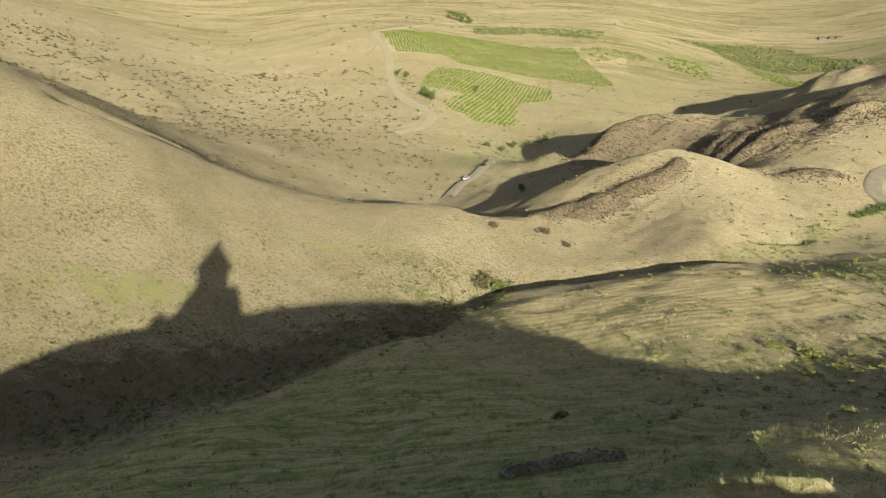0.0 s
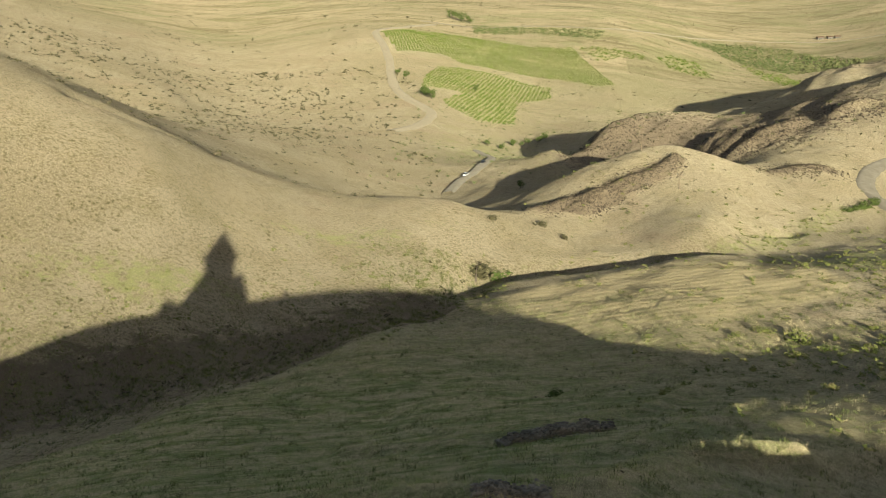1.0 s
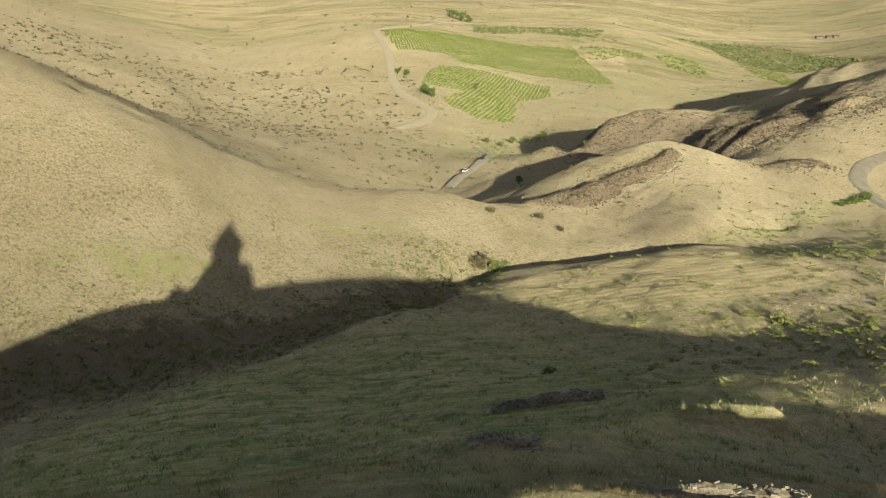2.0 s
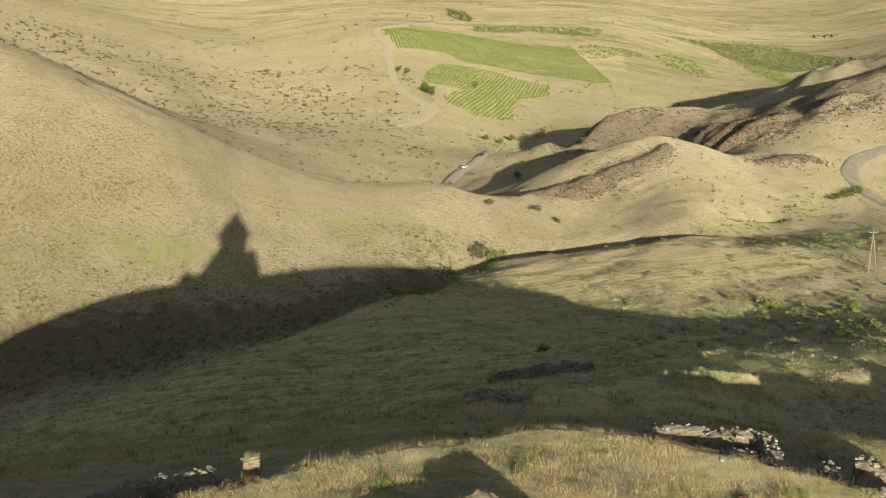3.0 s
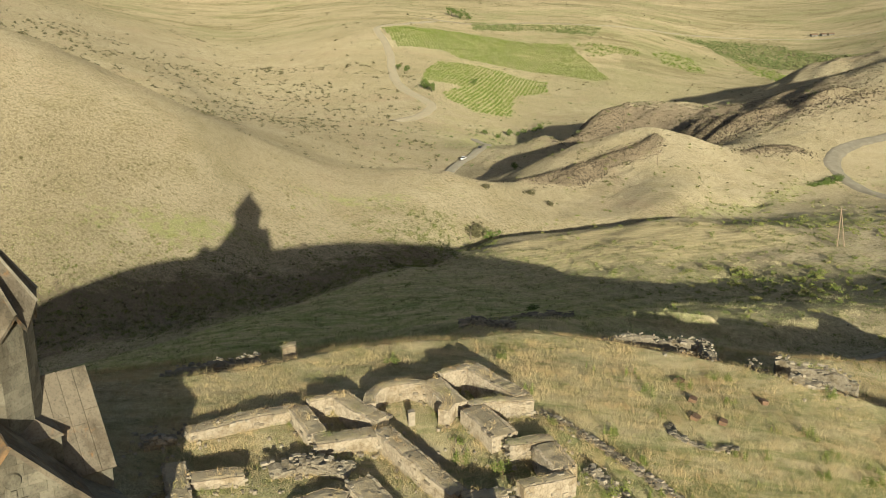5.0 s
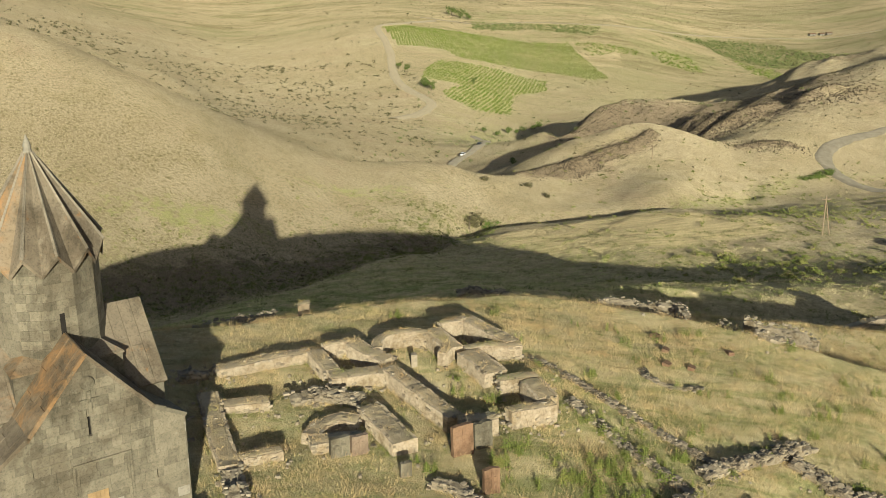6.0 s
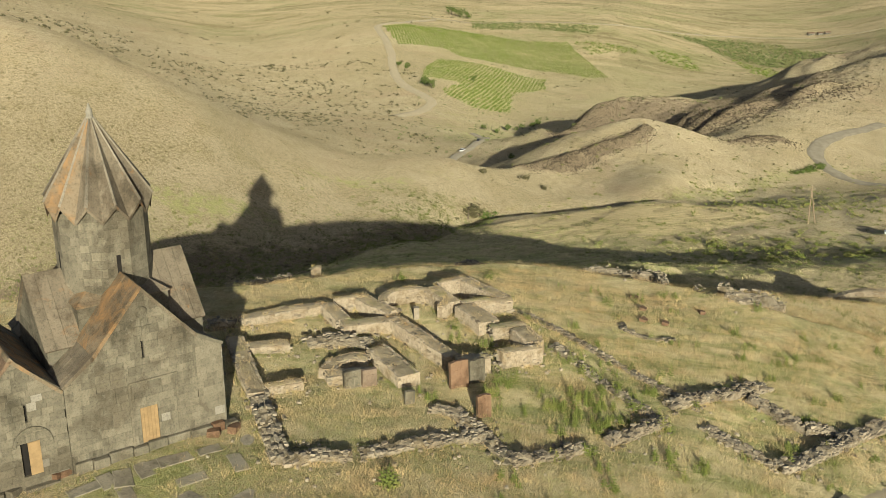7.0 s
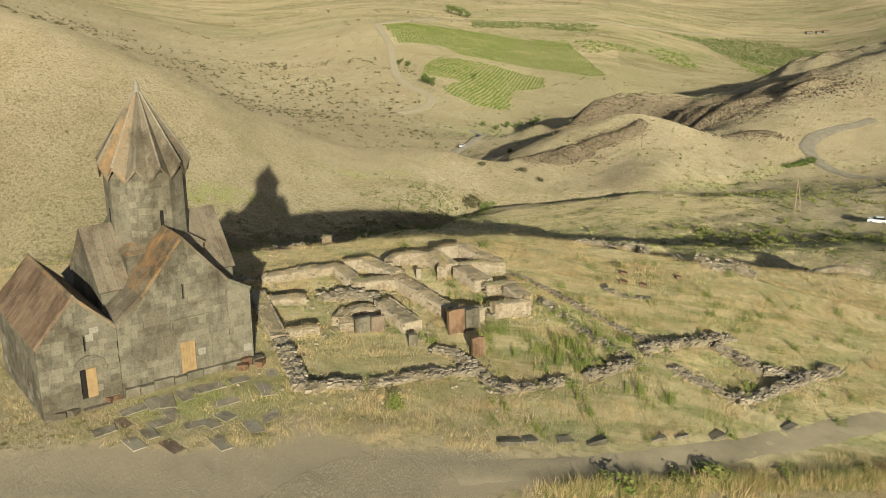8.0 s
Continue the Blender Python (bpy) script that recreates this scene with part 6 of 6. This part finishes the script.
for poly, turn, gap, step, size, material, label, seed, thin in (
        (VINE_PLOTS[0], 96, 3.5, 2.4, 1.45, VINE, "bright green vineyard in straight rows", 61, 0.95), (VINE_PLOTS[1], 80, 3.4, 2.2, 1.4, VINE, "bright green vineyard in straight rows", 63, 0.93),
        (VINE_PLOTS[2], -6, 7.0, 4.5, 3.0, ORCHARD, "dark green orchard beyond the vineyard", 65, 0.85), (VINE_PLOTS[3], 10, 8.0, 5.5, 3.6, ORCHARD, "dark green orchard on the plain", 67, 0.8),
        (VINE_PLOTS[4], -20, 7.0, 5.0, 2.8, VINE, "loose green orchard rows", 69, 0.6), (VINE_PLOTS[5], 60, 7.0, 5.0, 2.8, VINE, "loose green orchard rows", 71, 0.6), (VINE_PLOTS[6], 60, 7.0, 5.0, 2.8, VINE, "loose green orchard rows", 73, 0.55)):
    vineyard(poly, turn, gap, step, size, material, label, seed, thin)


def tree(at, tall, seed, label="leafy green tree in the valley"):
    z = land_at(*at)
    r = random.Random(seed)
    top = thing("tree", (at[0], at[1], z), label, "tree", "valley trees")
    bm = bmesh.new()
    bmesh.ops.create_cone(bm, cap_ends=True, segments=7, radius1=0.05 * tall, radius2=0.025 * tall, depth=0.4 * tall, matrix=pose(0, 0, 0.15 * tall))
    for k in range(5):
        a, b = k * 72 + r.uniform(-20, 20), r.uniform(30, 55)
        bmesh.ops.create_cone(bm, cap_ends=True, segments=5, radius1=0.02 * tall, radius2=0.006 * tall, depth=0.5 * tall, matrix=pose(0, 0, 0.28 * tall, 0, 0, a) @ pose(0, 0, 0, b) @ pose(0, 0, 0.22 * tall))
    part("trunk", bm, BARK, top)
    blobs = [((r.uniform(-0.32, 0.32) * tall, r.uniform(-0.32, 0.32) * tall, tall * r.uniform(0.22, 0.72)), tall * r.uniform(0.18, 0.30)) for k in range(11)]
    vs, fs = leaf_cloud([b[0] for b in blobs], [b[1] for b in blobs], [44] * 11, 0.24, seed)
    raw("crown", vs, fs, TREE, top)
    return top


for k, (at, h) in enumerate([((42, 652), 4.5), ((51, 647), 5), ((60, 674), 6), ((66, 680), 4), ((72, 695), 5.5), ((80, 705), 5), ((86, 724), 7), ((-4, 848), 9), ((3, 824), 9), ((-1, 836), 8), ((42, 920), 8), ((26, 1581), 16), ((39, 1547), 18), ((51, 1530), 14), ((-22, 953), 7), ((-31, 960), 7), ((44, 400), 5)]):
    tree(at, h, 100 + k)


# grass on the wall tops and on banks of the ruins
tops = [w for w in WALL_TOPS for k in range(14)]
r = np.random.RandomState(91)
xs = np.array([w[0] for w in tops]) + r.uniform(-0.4, 0.4, len(tops)) * np.array([w[3] for w in tops])
ys = np.array([w[1] for w in tops]) + r.uniform(-0.4, 0.4, len(tops)) * np.array([w[3] for w in tops])
ob = tuft_mesh("wall_grass", xs, ys, r.uniform(0.05, 0.24, len(tops)) * np.clip(1 + 1.2 * swell(xs, ys, 2.2, 94), 0.2, 2), 4, 0.12, 0.03, STRAW, "dry grass growing on the wall tops", 92)
rise = np.repeat(np.array([w[2] for w in tops]) - land(xs, ys) + 0.05, 12)
co = np.empty(len(ob.data.vertices) * 3, np.float32)
ob.data.vertices.foreach_get("co", co)
co[2::3] += rise
ob.data.vertices.foreach_set("co", co)


# grass and herbs along the feet of the walls
spots = []
fr = np.random.RandomState(95)
for path, tall, thick, label, dark, even in RUIN_WALLS:
    for a, b in zip(path[:-1], path[1:]):
        d = math.dist(a, b)
        n = int(d * 26)
        t, off = fr.uniform(0, 1, n), (thick * 0.5 + fr.exponential(0.16, n) + 0.04) * fr.choice((-1, 1), n)
        spots.append(np.stack([a[0] + (b[0] - a[0]) * t - (b[1] - a[1]) / d * off, a[1] + (b[1] - a[1]) * t + (b[0] - a[0]) / d * off], -1))
spots = np.concatenate(spots)
spots = spots[fr.uniform(0, 1, len(spots)) < np.clip(0.55 + 1.2 * swell(spots[:, 0], spots[:, 1], 2.5, 96), 0, 1)]
leafy = swell(spots[:, 0], spots[:, 1], 3.5, 97) > 0.12
for name, pick, material, label in (("foot_grass", ~leafy, STRAW, "dry grass along the feet of the ruin walls"), ("foot_herbs", leafy, HERB, "green herbs along the feet of the ruin walls")):
    tuft_mesh(name, spots[pick, 0], spots[pick, 1], fr.uniform(0.12, 0.42, int(pick.sum())), 8, 0.12, 0.03, material, label, 98)


def strewn_rubble():
    r = random.Random(19)
    vs, fs = [], []
    walls = [w for w in RUIN_WALLS]
    for k in range(900):
        path = r.choice(walls)[0]
        i = r.randrange(len(path) - 1)
        t = r.random()
        x = path[i][0] + (path[i + 1][0] - path[i][0]) * t + r.gauss(0, 1.3)
        y = path[i][1] + (path[i + 1][1] - path[i][1]) * t + r.gauss(0, 1.3)
        z, s, a, b = land_at(x, y), r.uniform(0.06, 0.2), r.uniform(0, 6.28), len(vs)
        for q in range(5):
            vs.append((x + s * math.cos(a + q * 1.256) * r.uniform(0.7, 1.3), y + s * math.sin(a + q * 1.256) * r.uniform(0.7, 1.2), z - 0.05))
        for q in range(5):
            vs.append((x + 0.6 * s * math.cos(a + q * 1.256) * r.uniform(0.7, 1.2), y + 0.6 * s * math.sin(a + q * 1.256), z + s * r.uniform(0.5, 0.9)))
        fs += [(b + q, b + (q + 1) % 5, b + 5 + (q + 1) % 5, b + 5 + q) for q in range(5)] + [tuple(b + 5 + q for q in range(5))]
    return tagged(raw("strewn_rubble", vs, fs, RUBBLE), "small fallen stones in the grass round the ruins", "rubble", kind="stuff")


strewn_rubble()


def boulders(lines, per_line, label, seed):
    """Dark broken rock strewn along stony ribs."""
    r = random.Random(seed)
    xs, ys, ss = [], [], []
    for line, n, wide, size in lines:
        for k in range(n):
            i = r.randrange(len(line) - 1)
            t = r.random()
            xs.append(line[i][0] + (line[i + 1][0] - line[i][0]) * t + r.gauss(0, wide))
            ys.append(line[i][1] + (line[i + 1][1] - line[i][1]) * t + r.gauss(0, wide))
            ss.append(size * r.uniform(0.4, 1.3))
    zs = land(np.array(xs), np.array(ys))
    vs, fs = [], []
    for x, y, z, s in zip(xs, ys, zs, ss):
        b, a = len(vs), r.uniform(0, 6.28)
        for k in range(5):
            t = a + k * 1.256
            vs.append((x + s * math.cos(t) * r.uniform(0.7, 1.3), y + s * math.sin(t) * r.uniform(0.7, 1.2), z - 0.1 * s))
        vs.append((x + 0.2 * s, y - 0.2 * s, z + s * r.uniform(0.7, 1.3)))
        vs.append((x - 0.3 * s, y + 0.2 * s, z + s * r.uniform(0.5, 1.0)))
        fs += [(b, b + 1, b + 5), (b + 1, b + 2, b + 5), (b + 2, b + 6, b + 5), (b + 2, b + 3, b + 6), (b + 3, b + 4, b + 6), (b + 4, b, b + 5, b + 6)]
    m = plain_material("dark_weathered_rock", (0.06, 0.048, 0.033), (0.15, 0.118, 0.08), 1.5, 0.95, 0.4, 0.05, island=True)
    return tagged(raw("rocks", vs, fs, m), label, "rocks", kind="stuff")


boulders([(RIBS[k][0], n, w, s) for k, n, w, s in ((4, 1700, 3.0, 0.28), (5, 900, 3.0, 0.28), (6, 1000, 10.0, 0.45), (7, 1600, 10.0, 0.45), (8, 700, 5.0, 0.32), (9, 900, 14.0, 0.5), (14, 1000, 10.0, 0.45))], 0, "dark broken rock along the stony ridges", 93)

# ---- poles, cars, huts ----
POLE = plain_material("weathered_pole_wood", (0.20, 0.15, 0.10), (0.34, 0.26, 0.18), 4)
METAL = plain_material("grey_insulator", (0.30, 0.30, 0.30), (0.40, 0.40, 0.39), 9, 0.5, 0)


def pole(at, tall, brace=False, label="weathered wooden utility pole on a dry hill"):
    z = land_at(*at)
    top = thing("utility_pole", (at[0], at[1], z), label, "utility pole", "utility poles")
    bm = bmesh.new()
    bmesh.ops.create_cone(bm, cap_ends=True, segments=8, radius1=0.17, radius2=0.11, depth=tall + 0.6, matrix=pose(0, 0, tall / 2 - 0.3))
    part("shaft", bm, POLE, top)
    arm = box("crossarm", (-0.9, -0.07, tall - 0.75), (0.9, 0.07, tall - 0.6), POLE, top)
    for x in (-0.75, 0.0, 0.75):
        bm = bmesh.new()
        bmesh.ops.create_cone(bm, cap_ends=True, segments=7, radius1=0.06, radius2=0.04, depth=0.22, matrix=pose(x, 0, tall - 0.5 if x else tall + 0.1))
        part("insulator", bm, METAL, arm)
    if brace:
        bm = bmesh.new()
        bmesh.ops.create_cone(bm, cap_ends=True, segments=7, radius1=0.13, radius2=0.10, depth=tall * 0.95, matrix=pose(0.85, 0, tall * 0.44, 0, -11))
        part("brace", bm, POLE, top)
    return top


pole((79.2, 331), 9.0)
pole((57.6, 394), 8.0)
pole((84.0, 293.5), 5.0)
pole((97.5, 171.6), 9.0, True, "braced wooden utility pole in the green scrub")


def car(at, turn, paint, label, tilt=0.0):
    z = land_at(*at)
    top = thing("car", (at[0], at[1], z + 0.55), label, "car", "cars on the roads", turn)
    prof = [(-2.1, 0.35), (2.1, 0.35), (2.15, 0.75), (1.95, 0.92), (1.0, 1.0), (-1.9, 1.02), (-2.12, 0.8)]
    bm = bmesh.new()
    prism(bm, [(x, -0.85, y) for x, y in prof], [(x, 0.85, y) for x, y in prof])
    bmesh.ops.recalc_face_normals(bm, faces=bm.faces[:])
    bmesh.ops.bevel(bm, geom=bm.edges[:], offset=0.06, segments=1, affect="EDGES")
    part("body", bm, paint, top)
    prof = [(-1.75, 1.0), (0.95, 1.0), (0.35, 1.45), (-1.35, 1.48)]
    bm = bmesh.new()
    prism(bm, [(x, -0.72, y) for x, y in prof], [(x, 0.72, y) for x, y in prof])
    bmesh.ops.recalc_face_normals(bm, faces=bm.faces[:])
    cabin = part("cabin", bm, GLASS, top, "dark car windows")
    box("roof", (-1.32, -0.70, 1.47), (0.34, 0.70, 1.53), paint, top)
    for x in (-1.3, 1.35):
        for y in (-0.8, 0.8):
            bm = bmesh.new()
            bmesh.ops.create_cone(bm, cap_ends=True, segments=14, radius1=0.33, radius2=0.33, depth=0.22, matrix=pose(x, y, 0.33, 90))
            tyre = part("wheel", bm, TYRE, top)
            bm = bmesh.new()
            bmesh.ops.create_cone(bm, cap_ends=True, segments=10, radius1=0.19, radius2=0.19, depth=0.24, matrix=pose(x, y, 0.33, 90))
            part("rim", bm, METAL, tyre)
    for y in (-0.6, 0.6):
        box("headlight", (2.12, y - 0.16, 0.66), (2.17, y + 0.16, 0.82), METAL, top)
    return top


GLASS = plain_material("dark_window_glass", (0.02, 0.022, 0.025), (0.03, 0.032, 0.035), 2, 0.1, 0)
TYRE = plain_material("black_rubber", (0.02, 0.02, 0.02), (0.035, 0.034, 0.033), 9, 0.9, 0.1)
WHITE_PAINT = plain_material("white_car_paint", (0.72, 0.72, 0.70), (0.80, 0.80, 0.78), 1, 0.3, 0)
DARK_PAINT = plain_material("dark_car_paint", (0.04, 0.04, 0.045), (0.06, 0.06, 0.065), 1, 0.3, 0)
car((22.5, 437), 70, WHITE_PAINT, "white car on the valley gravel road")
car((31.5, 470), 75, DARK_PAINT, "dark car on the valley gravel road")
car((109.7, 153.6), 160, WHITE_PAINT, "white car parked in the green scrub")


def hut(at, turn, wide, deep, tall):
    z = land_at(*at)
    top = thing("hut", (at[0], at[1], z), "small red-roofed hut on the far plain", "hut", "far huts", turn)
    box("wall", (-wide / 2, -deep / 2, -2), (wide / 2, deep / 2, tall), PALE, top)
    bm = bmesh.new()
    prism(bm, [(-wide * 0.55, -deep * 0.6, tall), (-wide * 0.55, deep * 0.6, tall), (-wide * 0.55, 0, tall * 1.6)], [(wide * 0.55, -deep * 0.6, tall), (wide * 0.55, deep * 0.6, tall), (wide * 0.55, 0, tall * 1.6)])
    bmesh.ops.recalc_face_normals(bm, faces=bm.faces[:])
    part("roof", bm, REDSTONE, top, "rust-red pitched roof")
    box("door", (-0.7, -deep / 2 - 0.08, 0), (0.7, -deep / 2 + 0.02, 2.1), DARKNESS, top)
    for x in (-wide * 0.32, wide * 0.32):
        box("window", (x - 0.6, -deep / 2 - 0.06, 1.2), (x + 0.6, -deep / 2 + 0.02, 2.2), GLASS, top)
    return top


hut((697, 1868), 8, 12, 7, 3.2)
hut((712, 1862), 8, 9, 7, 3.2)
hut((724, 1858), 8, 10, 7, 3.0)
